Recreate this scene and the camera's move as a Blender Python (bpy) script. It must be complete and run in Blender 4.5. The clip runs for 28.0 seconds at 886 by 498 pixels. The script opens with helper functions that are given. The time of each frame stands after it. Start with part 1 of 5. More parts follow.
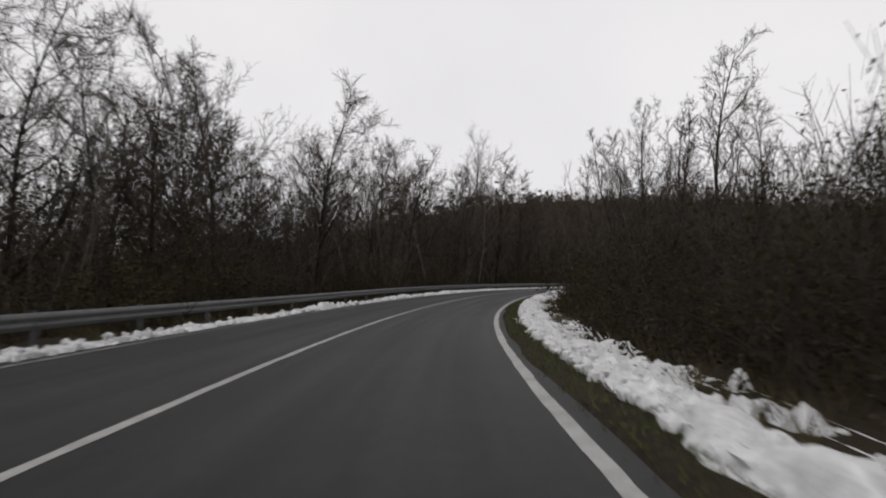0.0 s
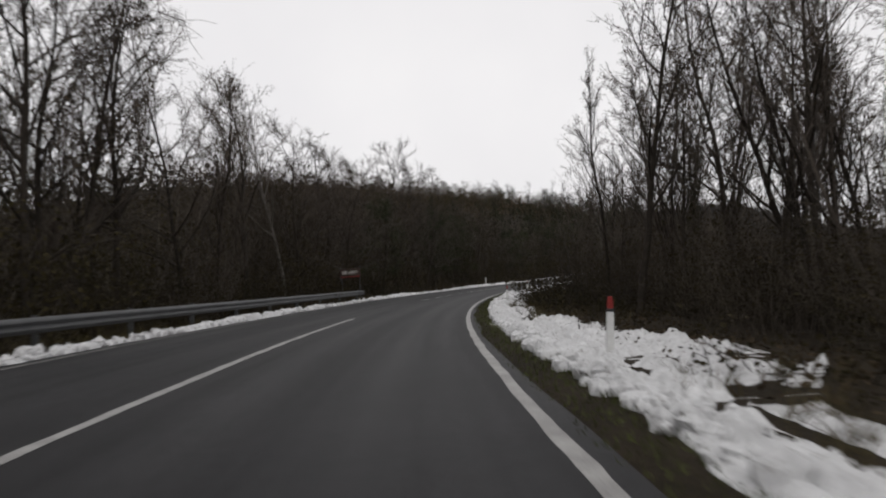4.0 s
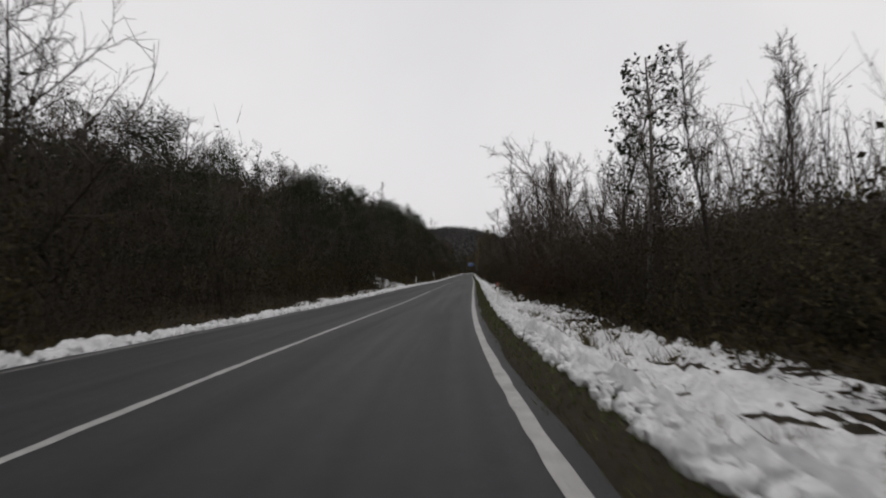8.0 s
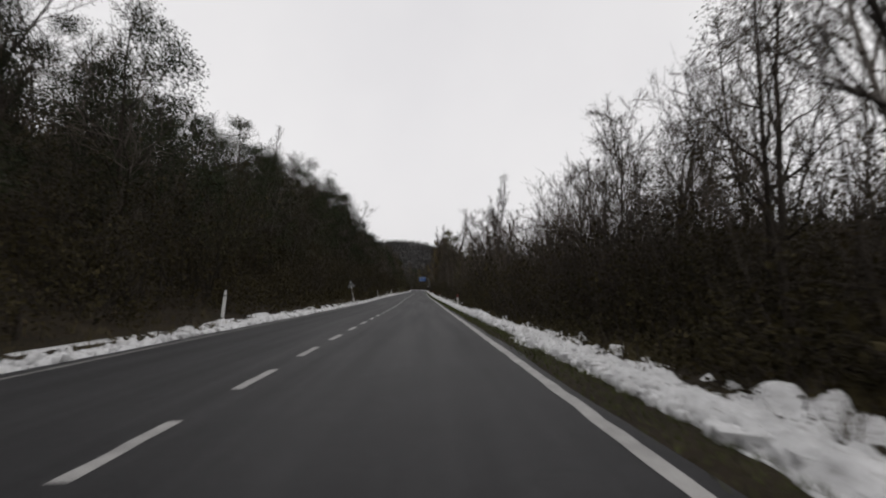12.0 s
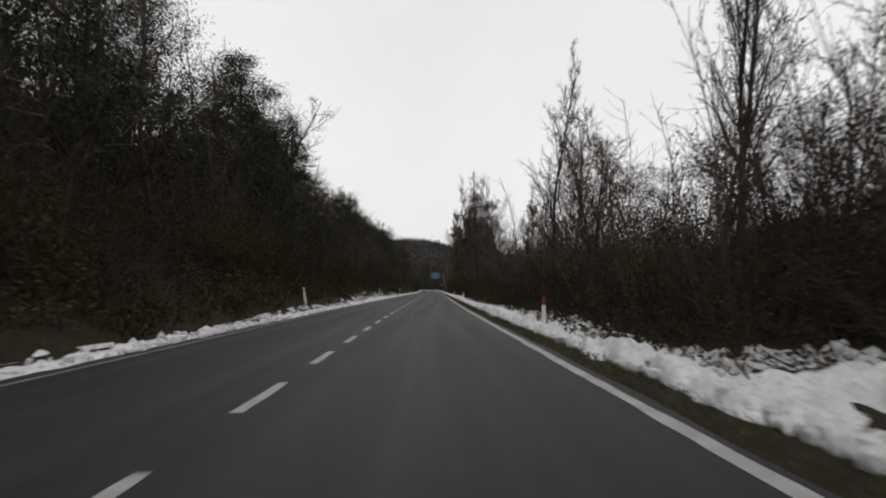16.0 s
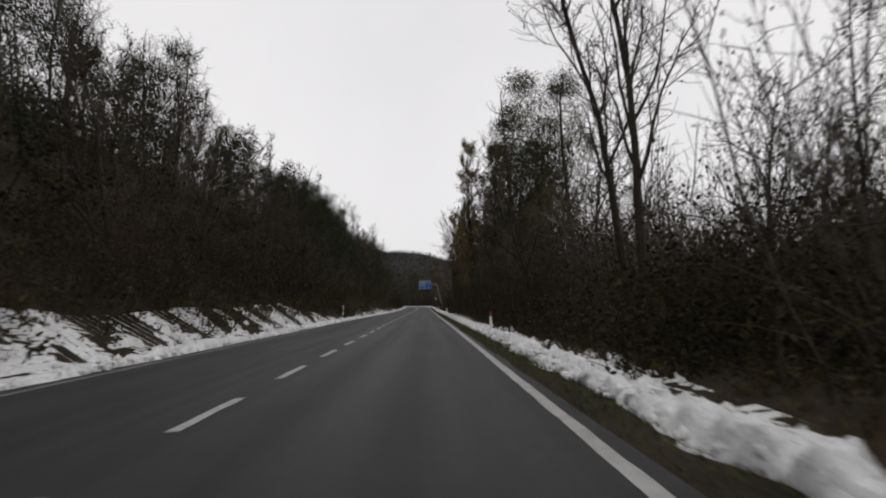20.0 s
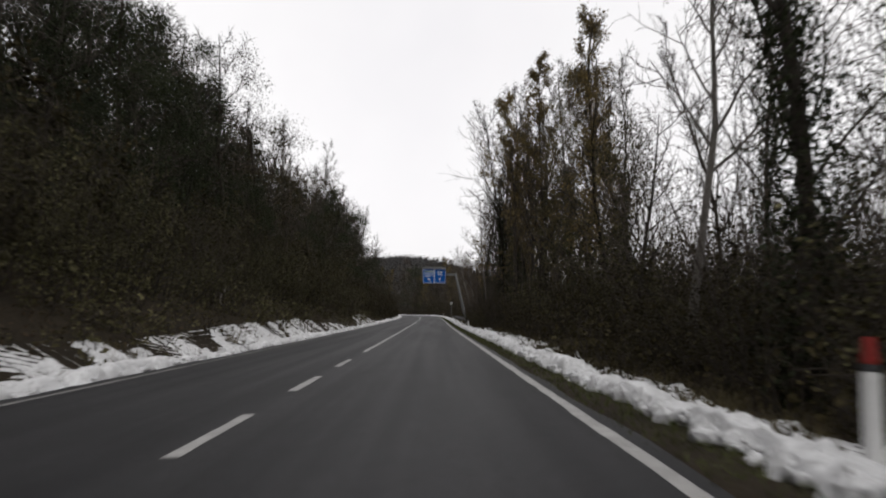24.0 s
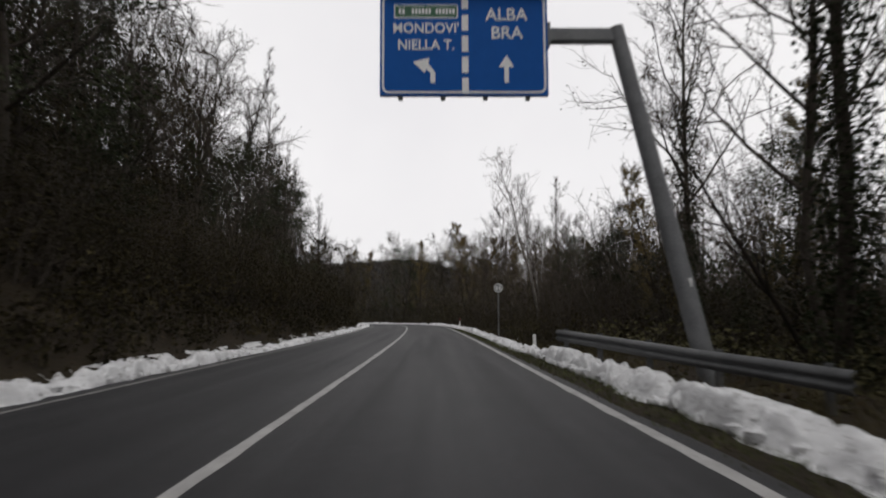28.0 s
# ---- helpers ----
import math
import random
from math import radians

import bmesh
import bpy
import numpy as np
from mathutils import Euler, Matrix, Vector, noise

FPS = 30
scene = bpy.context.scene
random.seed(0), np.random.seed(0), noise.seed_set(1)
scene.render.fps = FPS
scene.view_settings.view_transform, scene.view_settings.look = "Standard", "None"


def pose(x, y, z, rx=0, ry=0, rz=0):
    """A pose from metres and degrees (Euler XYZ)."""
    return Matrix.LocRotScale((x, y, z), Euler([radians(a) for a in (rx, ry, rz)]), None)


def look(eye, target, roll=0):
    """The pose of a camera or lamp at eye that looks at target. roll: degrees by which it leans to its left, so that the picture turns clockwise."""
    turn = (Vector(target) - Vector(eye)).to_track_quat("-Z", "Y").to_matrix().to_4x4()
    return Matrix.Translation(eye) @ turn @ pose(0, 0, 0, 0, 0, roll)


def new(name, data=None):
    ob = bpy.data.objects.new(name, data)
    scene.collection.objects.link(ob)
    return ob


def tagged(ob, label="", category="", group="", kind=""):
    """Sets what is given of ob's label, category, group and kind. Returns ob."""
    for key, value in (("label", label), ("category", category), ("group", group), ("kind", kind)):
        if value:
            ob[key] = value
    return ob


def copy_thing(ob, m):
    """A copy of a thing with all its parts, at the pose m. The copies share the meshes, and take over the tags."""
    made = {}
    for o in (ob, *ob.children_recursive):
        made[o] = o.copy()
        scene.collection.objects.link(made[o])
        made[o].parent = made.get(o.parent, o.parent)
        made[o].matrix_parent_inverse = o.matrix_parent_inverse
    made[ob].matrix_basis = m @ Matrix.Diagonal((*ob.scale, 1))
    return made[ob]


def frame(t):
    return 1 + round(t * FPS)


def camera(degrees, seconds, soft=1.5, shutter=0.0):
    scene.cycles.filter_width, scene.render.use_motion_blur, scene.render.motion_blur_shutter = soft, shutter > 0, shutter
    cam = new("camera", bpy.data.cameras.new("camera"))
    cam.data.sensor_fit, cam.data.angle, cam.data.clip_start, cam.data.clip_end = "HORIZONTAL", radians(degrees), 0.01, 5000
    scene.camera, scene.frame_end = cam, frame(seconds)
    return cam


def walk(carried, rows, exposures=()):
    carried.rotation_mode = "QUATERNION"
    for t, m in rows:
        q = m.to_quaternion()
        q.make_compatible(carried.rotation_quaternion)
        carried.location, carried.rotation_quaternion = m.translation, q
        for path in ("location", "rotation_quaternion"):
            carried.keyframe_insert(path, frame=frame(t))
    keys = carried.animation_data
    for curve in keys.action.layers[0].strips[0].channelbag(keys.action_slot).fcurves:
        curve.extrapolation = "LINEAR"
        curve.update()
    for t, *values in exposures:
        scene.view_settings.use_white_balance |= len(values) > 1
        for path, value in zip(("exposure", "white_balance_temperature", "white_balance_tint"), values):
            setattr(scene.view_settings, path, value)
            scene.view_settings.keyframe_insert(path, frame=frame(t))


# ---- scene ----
# The road: curvature (1/km, left positive), slope and crossfall (percent) along its length in metres.
WR, WL = 3.765, 3.44
SPEED, EYE = 20.7, 1.12
CURVE_AT = list(range(-20, 240, 20)) + list(range(240, 761, 40))
CURVE = [-1.42, -3.32, -5.23, -5.42, -4.23, -3.6, -4.44, -4.99, -5.19, -5.74, -1.79, 0.08, -0.28,
         0.16, -0.06, 0.31, -0.29, -0.02, 0.12, -0.16, 0.09, -0.16, 0.29, 1.2, 14.0, 14.0, 12.0]
SLOPE = [-4.2, -2.07, -3.39, -1.76, 0.21, -0.45, 0.19, 0.21, 0.1, -0.02, 0.5, 1.1, -0.2, -1.0]
FALL_LEFT = [4.87, -0.25, -0.24, 0.66, -0.19, 1.81, 1.32]
FALL_RIGHT = [1.28, -2.08, 6.11, 3.37, 3.7, 0.65, 0.49]
RS = np.arange(-60.0, 800.0, 2.0)
RK = np.interp(RS, CURVE_AT, CURVE) / 1000
RZ = np.interp(RS, np.arange(-20, 761, 60), SLOPE) / 100
RTH = np.concatenate([[0], np.cumsum(RK[:-1] * 2)])
RTH = RTH - RTH[30]
RX = np.concatenate([[0], np.cumsum(-np.sin(RTH[:-1]) * 2)])
RY = np.concatenate([[0], np.cumsum(np.cos(RTH[:-1]) * 2)])
RH = np.concatenate([[0], np.cumsum(RZ[:-1] * 2)])
RX, RY, RH = RX - RX[30], RY - RY[30], RH - RH[30]
FL = np.interp(RS, np.arange(-20, 761, 130), FALL_LEFT) / 100
FR = np.interp(RS, np.arange(-20, 761, 130), FALL_RIGHT) / 100


def along(s):
    """Heading, x, y, z, left and right crossfall of the road's middle at s metres."""
    return [np.interp(s, RS, v) for v in (RTH, RX, RY, RH, FL, FR)]


def paved(s, d):
    """The height of the road's surface, carried on level past its edges."""
    _, _, _, h, fl, fr = along(s)
    return h + np.where(d > 0, fr * np.minimum(d, WR), fl * np.minimum(-d, WL))


def spot(s, d):
    th, x, y = along(s)[:3]
    return x + np.cos(th) * d, y + np.sin(th) * d


# ---- camera: seconds, metres right of the middle, yaw from the road, pitch, roll ----
cam = camera(64.5, 28.0, soft=2.0, shutter=0.2)
DRIVE = [
    (0.0, 2.76, -0.67, 1.1, -1.13), (1.0, 2.83, -1.79, 0.75, -0.04), (2.0, 2.86, -1.2, 1.16, -1.1),
    (3.0, 2.66, -0.62, 1.5, -1.2), (4.0, 2.73, -3.14, 0.9, -1.95), (4.5, 2.95, -3.58, 1.03, -1.72),
    (5.2, 2.94, -3.63, 1.15, -1.78), (5.9, 2.93, -3.68, 1.26, -1.85), (6.5, 2.93, -3.72, 1.36, -1.87),
    (7.0, 3.04, -2.6, 0.71, -0.58), (8.0, 3.02, -1.5, 1.98, -1.32), (9.0, 2.59, -0.76, 4.51, -0.15),
    (10.0, 2.39, -1.12, 3.91, -0.11), (11.0, 2.27, -1.67, 3.44, 0.37), (12.0, 2.33, -1.55, 3.34, 0.5),
    (13.2, 2.21, -1.37, 2.45, 0.54), (14.5, 2.06, -1.13, 1.18, 0.55), (15.0, 2.0, -1.47, 2.66, 1.34),
    (16.0, 1.88, -1.12, 3.36, -0.19), (17.0, 1.99, -0.89, 3.57, -1.7), (18.0, 2.1, -1.37, 2.82, -1.77),
    (19.0, 2.35, -0.77, 5.22, -1.08), (20.0, 2.48, -1.41, 4.62, -0.68), (21.0, 2.56, -0.74, 4.59, 0.04),
    (22.2, 2.38, -0.9, 4.34, 0.2), (23.5, 2.2, -1.08, 4.09, 0.41), (24.0, 2.19, -0.8, 5.32, 0.14),
    (25.0, 2.13, -0.56, 5.48, -1.16), (26.0, 1.96, -0.89, 5.21, -0.88), (27.0, 1.92, -0.85, 5.59, -1.28),
    (28.0, 1.72, -0.78, 5.89, -0.26)]


def seat(t, d, yaw, pitch, roll):
    s = SPEED * t
    th, x, y, h, fl, fr = along(s)
    eye = Vector((x + np.cos(th) * d, y + np.sin(th) * d, h + EYE + fr * d))
    a, p = th + radians(yaw), radians(pitch)
    return look(eye, eye + Vector((-np.sin(a) * np.cos(p), np.cos(a) * np.cos(p), np.sin(p))), roll)


EXPOSURES = [(0.0, 0.0), (1.0, 0.0), (3.0, 0.06), (4.5, 0.05), (7.0, -0.1), (10.0, -0.1), (12.0, -0.03), (15.0, 0.06), (18.0, 0.08),
             (20.0, 0.02), (21.0, 0.1), (24.0, 0.25), (25.0, 0.15), (27.0, 0.2), (28.0, 0.1)]
walk(cam, [(row[0], seat(*row)) for row in DRIVE], EXPOSURES)

# ---- light: an overcast winter sky ----
world = bpy.data.worlds.new("overcast")
scene.world = world
world.use_nodes = True
wn, wl = world.node_tree.nodes, world.node_tree.links
sky = wn.new("ShaderNodeTexSky")
sky.sky_type, sky.sun_disc = "NISHITA", False
sky.sun_elevation, sky.sun_rotation = radians(32), radians(200)
sky.air_density, sky.dust_density = 1.0, 4.0
grey = wn.new("ShaderNodeHueSaturation")
grey.inputs["Saturation"].default_value, grey.inputs["Value"].default_value = 0.1, 0.1
wl.new(sky.outputs[0], grey.inputs["Color"])
veil = wn.new("ShaderNodeMix")
veil.data_type = "RGBA"
veil.inputs["Factor"].default_value = 0.85
wl.new(grey.outputs[0], veil.inputs["A"])
veil.inputs["B"].default_value = (0.816, 0.80, 0.813, 1)
where = wn.new("ShaderNodeTexCoord")
cloud = wn.new("ShaderNodeTexNoise")
cloud.inputs["Scale"].default_value, cloud.inputs["Detail"].default_value = 2.2, 5
wl.new(where.outputs["Generated"], cloud.inputs["Vector"])
cover = wn.new("ShaderNodeValToRGB")
cover.color_ramp.elements[0].position, cover.color_ramp.elements[0].color = 0.3, (0.93, 0.93, 0.94, 1)
cover.color_ramp.elements[1].position, cover.color_ramp.elements[1].color = 0.7, (1.05, 1.05, 1.04, 1)
wl.new(cloud.outputs["Fac"], cover.inputs["Fac"])
layer = wn.new("ShaderNodeMix")
layer.data_type, layer.blend_type = "RGBA", "MULTIPLY"
layer.inputs["Factor"].default_value = 1.0
wl.new(veil.outputs["Result"], layer.inputs["A"])
wl.new(cover.outputs["Color"], layer.inputs["B"])
wl.new(layer.outputs["Result"], wn["Background"].inputs["Color"])
wn["Background"].inputs["Strength"].default_value = 1.1
sun = new("sun", bpy.data.lights.new("sun", "SUN"))
sun.data.energy, sun.data.angle, sun.data.color = 0.5, radians(60), (1, 0.98, 0.95)
sun.matrix_world = look((0, 0, 100), (30, 60, 0))

# ---- materials ----


def material(name, rough=0.8, metal=0.0):
    m = bpy.data.materials.new(name)
    m.use_nodes = True
    b = m.node_tree.nodes["Principled BSDF"]
    b.inputs["Roughness"].default_value, b.inputs["Metallic"].default_value = rough, metal
    return m, m.node_tree.nodes, m.node_tree.links, b


def place_noise(nt, scale, detail=4, rough=0.6):
    geo = nt.nodes.new("ShaderNodeNewGeometry")
    n = nt.nodes.new("ShaderNodeTexNoise")
    n.inputs["Scale"].default_value, n.inputs["Detail"].default_value, n.inputs["Roughness"].default_value = scale, detail, rough
    nt.links.new(geo.outputs["Position"], n.inputs["Vector"])
    return n.outputs["Fac"]


def ramp(nt, fac, stops):
    r = nt.nodes.new("ShaderNodeValToRGB")
    while len(r.color_ramp.elements) < len(stops):
        r.color_ramp.elements.new(0.5)
    for e, (p, c) in zip(r.color_ramp.elements, stops):
        e.position, e.color = p, (*c, 1)
    nt.links.new(fac, r.inputs["Fac"])
    return r.outputs["Color"]


def blend(nt, fac, a, b, mode="MIX"):
    m = nt.nodes.new("ShaderNodeMix")
    m.data_type, m.blend_type = "RGBA", mode
    for sock, v in (("Factor", fac), ("A", a), ("B", b)):
        if isinstance(v, bpy.types.NodeSocket):
            nt.links.new(v, m.inputs[sock])
        else:
            m.inputs[sock].default_value = v if sock == "Factor" else (*v, 1)
    return m.outputs["Result"]


def bumped(nt, b, fac, strength, distance):
    n = nt.nodes.new("ShaderNodeBump")
    n.inputs["Strength"].default_value, n.inputs["Distance"].default_value = strength, distance
    nt.links.new(fac, n.inputs["Height"])
    nt.links.new(n.outputs["Normal"], b.inputs["Normal"])


def varied(name, dark, light, scale, rough=0.8, metal=0.0, bump=0.0, fine=None, per_island=0.0, per_object=0.0, spec=0.5, specks=None):
    """A surface of two tones at two scales, with relief; leaves and copies can differ one from another."""
    m, n, l, b = material(name, rough, metal)
    nt = m.node_tree
    b.inputs["Specular IOR Level"].default_value = spec
    col = blend(nt, 0.5, ramp(nt, place_noise(nt, scale), [(0.3, dark), (0.7, light)]),
                ramp(nt, place_noise(nt, fine or scale * 9), [(0.3, dark), (0.7, light)]))
    for amount, node, sock in ((per_island, "ShaderNodeNewGeometry", "Random Per Island"), (per_object, "ShaderNodeObjectInfo", "Random")):
        if amount:
            r = n.new(node)
            f = ramp(nt, r.outputs[sock], [(0.0, (1 - amount,) * 3), (1.0, (1 + amount,) * 3)])
            col = blend(nt, 1.0, col, f, "MULTIPLY")
    if specks:
        dirt = blend(nt, 1.0, ramp(nt, place_noise(nt, 16, 3), [(0.60, (0, 0, 0)), (0.68, (1, 1, 1))]),
                     ramp(nt, place_noise(nt, 0.9, 2), [(0.38, (0.08, 0.08, 0.08)), (0.66, (1, 1, 1))]), "MULTIPLY")
        col = blend(nt, dirt, col, specks)
    l.new(col, b.inputs["Base Color"])
    if bump:
        bumped(nt, b, place_noise(nt, fine or scale * 9, 6), 0.6, bump)
    return m



def road_surface():
    """Damp asphalt: coarse grain, blotches, and streaks of wear that run along the lanes (u across, v along)."""
    m, n, l, b = material("damp_asphalt", 0.66)
    nt = m.node_tree
    b.inputs["Specular IOR Level"].default_value = 0.22
    uv = n.new("ShaderNodeTexCoord")
    fit = n.new("ShaderNodeMapping")
    fit.inputs["Scale"].default_value = (1.5, 0.035, 1)
    l.new(uv.outputs["UV"], fit.inputs["Vector"])
    lane = n.new("ShaderNodeTexNoise")
    lane.inputs["Scale"].default_value, lane.inputs["Detail"].default_value = 1.0, 5
    l.new(fit.outputs[0], lane.inputs["Vector"])
    grain = place_noise(nt, 45, 3, 0.7)
    col = blend(nt, 0.5, ramp(nt, lane.outputs["Fac"], [(0.3, (0.0095, 0.0092, 0.0105)), (0.7, (0.021, 0.0202, 0.0222))]),
                ramp(nt, place_noise(nt, 0.5, 5), [(0.3, (0.007, 0.0068, 0.0076)), (0.7, (0.023, 0.0222, 0.024))]))
    col = blend(nt, 1.0, col, ramp(nt, grain, [(0.3, (0.28, 0.28, 0.28)), (0.72, (1.3, 1.3, 1.3))]), "MULTIPLY")
    col = blend(nt, 1.0, col, ramp(nt, place_noise(nt, 5, 4), [(0.32, (0.72, 0.72, 0.72)), (0.68, (1.25, 1.25, 1.25))]), "MULTIPLY")
    l.new(col, b.inputs["Base Color"])
    wet = ramp(nt, lane.outputs["Fac"], [(0.35, (0.68, 0.68, 0.68)), (0.65, (0.60, 0.60, 0.60))])
    l.new(wet, b.inputs["Roughness"])
    bumped(nt, b, grain, 0.7, 0.006)
    return m


asphalt = road_surface()
paint = varied("worn_road_paint", (0.15, 0.146, 0.142), (0.40, 0.392, 0.38), 3, 0.7, bump=0.002, fine=45)
dirty_paint = varied("grimy_road_paint", (0.07, 0.067, 0.064), (0.24, 0.233, 0.222), 2, 0.75, bump=0.002, fine=40)
snow = varied("old_snow", (0.38, 0.38, 0.385), (0.74, 0.74, 0.745), 1.3, 0.7, bump=0.07, fine=9, spec=0.2, specks=(0.075, 0.060, 0.045))
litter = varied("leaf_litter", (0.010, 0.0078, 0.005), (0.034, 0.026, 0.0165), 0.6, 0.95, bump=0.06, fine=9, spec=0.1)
grass = varied("winter_grass", (0.030, 0.040, 0.012), (0.088, 0.092, 0.036), 1.5, 0.8, per_island=0.4, spec=0.1)
bark = varied("grey_brown_bark", (0.015, 0.0125, 0.010), (0.047, 0.039, 0.032), 2.5, 0.9, bump=0.01, per_object=0.35, spec=0.1)
# grey-brown twigs, raised above the bark's tone partly to imitate distance haze
twig_bark = varied("haze_lifted_twigs", (0.034, 0.028, 0.023), (0.096, 0.081, 0.068), 1.2, 0.9, fine=6, per_object=0.35, spec=0.1)
pale_bark = varied("pale_bark", (0.065, 0.058, 0.052), (0.18, 0.165, 0.15), 3, 0.85, bump=0.008, per_object=0.2, spec=0.15)
dead_leaf = varied("withered_leaves", (0.028, 0.021, 0.014), (0.085, 0.062, 0.038), 0.8, 0.85, per_island=0.3, per_object=0.3, spec=0.1)
yellow_leaf = varied("late_autumn_leaves", (0.055, 0.042, 0.018), (0.15, 0.112, 0.045), 0.8, 0.85, per_island=0.3, per_object=0.3, spec=0.1)
green_leaf = varied("evergreen_leaves", (0.009, 0.012, 0.0055), (0.030, 0.035, 0.015), 0.8, 0.75, per_island=0.3, per_object=0.3, spec=0.12)
brush_leaf = varied("bramble_leaves", (0.013, 0.0115, 0.0050), (0.043, 0.034, 0.0155), 0.5, 0.85, per_island=0.3, per_object=0.4, spec=0.1)
olive_leaf = varied("olive_leaves", (0.027, 0.026, 0.013), (0.080, 0.071, 0.035), 0.5, 0.85, per_island=0.35, per_object=0.4, spec=0.1)
# bare wood made paler and greyer: distance haze put into the base colour
hazed_wood = varied("haze_pale_bare_wood", (0.044, 0.043, 0.043), (0.074, 0.072, 0.070), 0.03, 0.95, fine=0.5, per_island=0.15, spec=0.05)
straw = varied("dead_grass", (0.030, 0.025, 0.012), (0.10, 0.082, 0.043), 1.1, 0.85, per_island=0.4, spec=0.1)
red_leaf = varied("russet_leaves", (0.022, 0.010, 0.006), (0.055, 0.026, 0.013), 0.6, 0.85, per_island=0.3, per_object=0.3, spec=0.1)
zinc = varied("galvanised_steel", (0.040, 0.041, 0.043), (0.105, 0.107, 0.110), 2, 0.6, 0.3, bump=0.001)
grey_paint = varied("grey_painted_steel", (0.105, 0.108, 0.112), (0.19, 0.194, 0.198), 3, 0.6, spec=0.3)
plastic = varied("white_plastic", (0.50, 0.50, 0.49), (0.70, 0.70, 0.69), 6, 0.5)
red = varied("red_reflector", (0.16, 0.010, 0.008), (0.26, 0.016, 0.012), 9, 0.4)
black = varied("black_paint", (0.015, 0.015, 0.016), (0.03, 0.03, 0.032), 6, 0.5)
blue = varied("blue_sign_sheet", (0.002, 0.066, 0.27), (0.003, 0.080, 0.32), 5, 0.6, spec=0.15)
green = varied("green_sign_sheet", (0.008, 0.075, 0.03), (0.012, 0.10, 0.04), 5, 0.45)
white = varied("white_sign_sheet", (0.60, 0.60, 0.59), (0.74, 0.74, 0.73), 8, 0.5)
brown = varied("brown_sign_sheet", (0.030, 0.018, 0.014), (0.045, 0.027, 0.02), 6, 0.5)

# ---- building blocks ----
TABLE = np.random.RandomState(7).rand(256, 256)


def vnoise(x, y, size):
    """Smooth noise, 0 to 1, over features of that size, its grid turned differently for each size."""
    c, q = np.cos(size * 7.3 + 0.6), np.sin(size * 7.3 + 0.6)
    x, y = np.asarray(x) / size, np.asarray(y) / size
    x, y = x * c - y * q + 31.7, x * q + y * c + 12.3
    i, j = np.floor(x).astype(int), np.floor(y).astype(int)
    u, v = x - i, y - j
    u, v = u * u * (3 - 2 * u), v * v * (3 - 2 * v)
    g = lambda a, b: TABLE[a % 256, b % 256]
    return (g(i, j) * (1 - u) + g(i + 1, j) * u) * (1 - v) + (g(i, j + 1) * (1 - u) + g(i + 1, j + 1) * u) * v


def smooth(x, a, b):
    u = np.clip((x - a) / (b - a), 0, 1)
    return u * u * (3 - 2 * u)


def mesh_of(name, verts, faces, mat, shade=True):
    me = bpy.data.meshes.new(name)
    verts = np.asarray(verts, float)
    faces = np.asarray(faces, int)
    k = faces.shape[1]
    me.vertices.add(len(verts))
    me.vertices.foreach_set("co", verts.ravel())
    me.loops.add(faces.size)
    me.loops.foreach_set("vertex_index", faces.ravel())
    me.polygons.add(len(faces))
    me.polygons.foreach_set("loop_start", np.arange(len(faces)) * k)
    me.polygons.foreach_set("use_smooth", np.full(len(faces), shade))
    me.update(calc_edges=True)
    me.materials.append(mat)
    return me


def part(name, data, mat=None, parent=None, label=""):
    """One mesh object from a mesh or a bmesh, under a thing."""
    if isinstance(data, bmesh.types.BMesh):
        me = bpy.data.meshes.new(name)
        data.to_mesh(me)
        data.free()
        me.materials.append(mat)
        data = me
    ob = new(name, data)
    ob.parent = parent
    return tagged(ob, label)


def sheet(s, d, z):
    """Vertices and quads of a grid over road lengths s (rows) and places z[row, column] at lateral places d."""
    n, k = z.shape
    x, y = spot(np.repeat(s, k), d.ravel())
    idx = np.arange(n * k).reshape(n, k)
    f = np.stack([idx[:-1, :-1], idx[:-1, 1:], idx[1:, 1:], idx[1:, :-1]], -1).reshape(-1, 4)
    return np.stack([x, y, z.ravel()], -1), f


def box(bm, size, at=(0, 0, 0), bevel=0.0):
    r = bmesh.ops.create_cube(bm, size=1, matrix=Matrix.LocRotScale(at, None, size))
    if bevel:
        vs = set(r["verts"])
        bmesh.ops.bevel(bm, geom=[e for e in bm.edges if e.verts[0] in vs and e.verts[1] in vs], offset=bevel, segments=2, affect="EDGES")
    return bm


def rod(bm, a, b, r1, r2=None, sides=10):
    a, b = Vector(a), Vector(b)
    m = Matrix.Translation((a + b) / 2) @ (b - a).to_track_quat("Z", "Y").to_matrix().to_4x4()
    bmesh.ops.create_cone(bm, cap_ends=True, segments=sides, radius1=r1, radius2=r1 if r2 is None else r2, depth=(b - a).length, matrix=m)
    return bm


# ---- ground ----


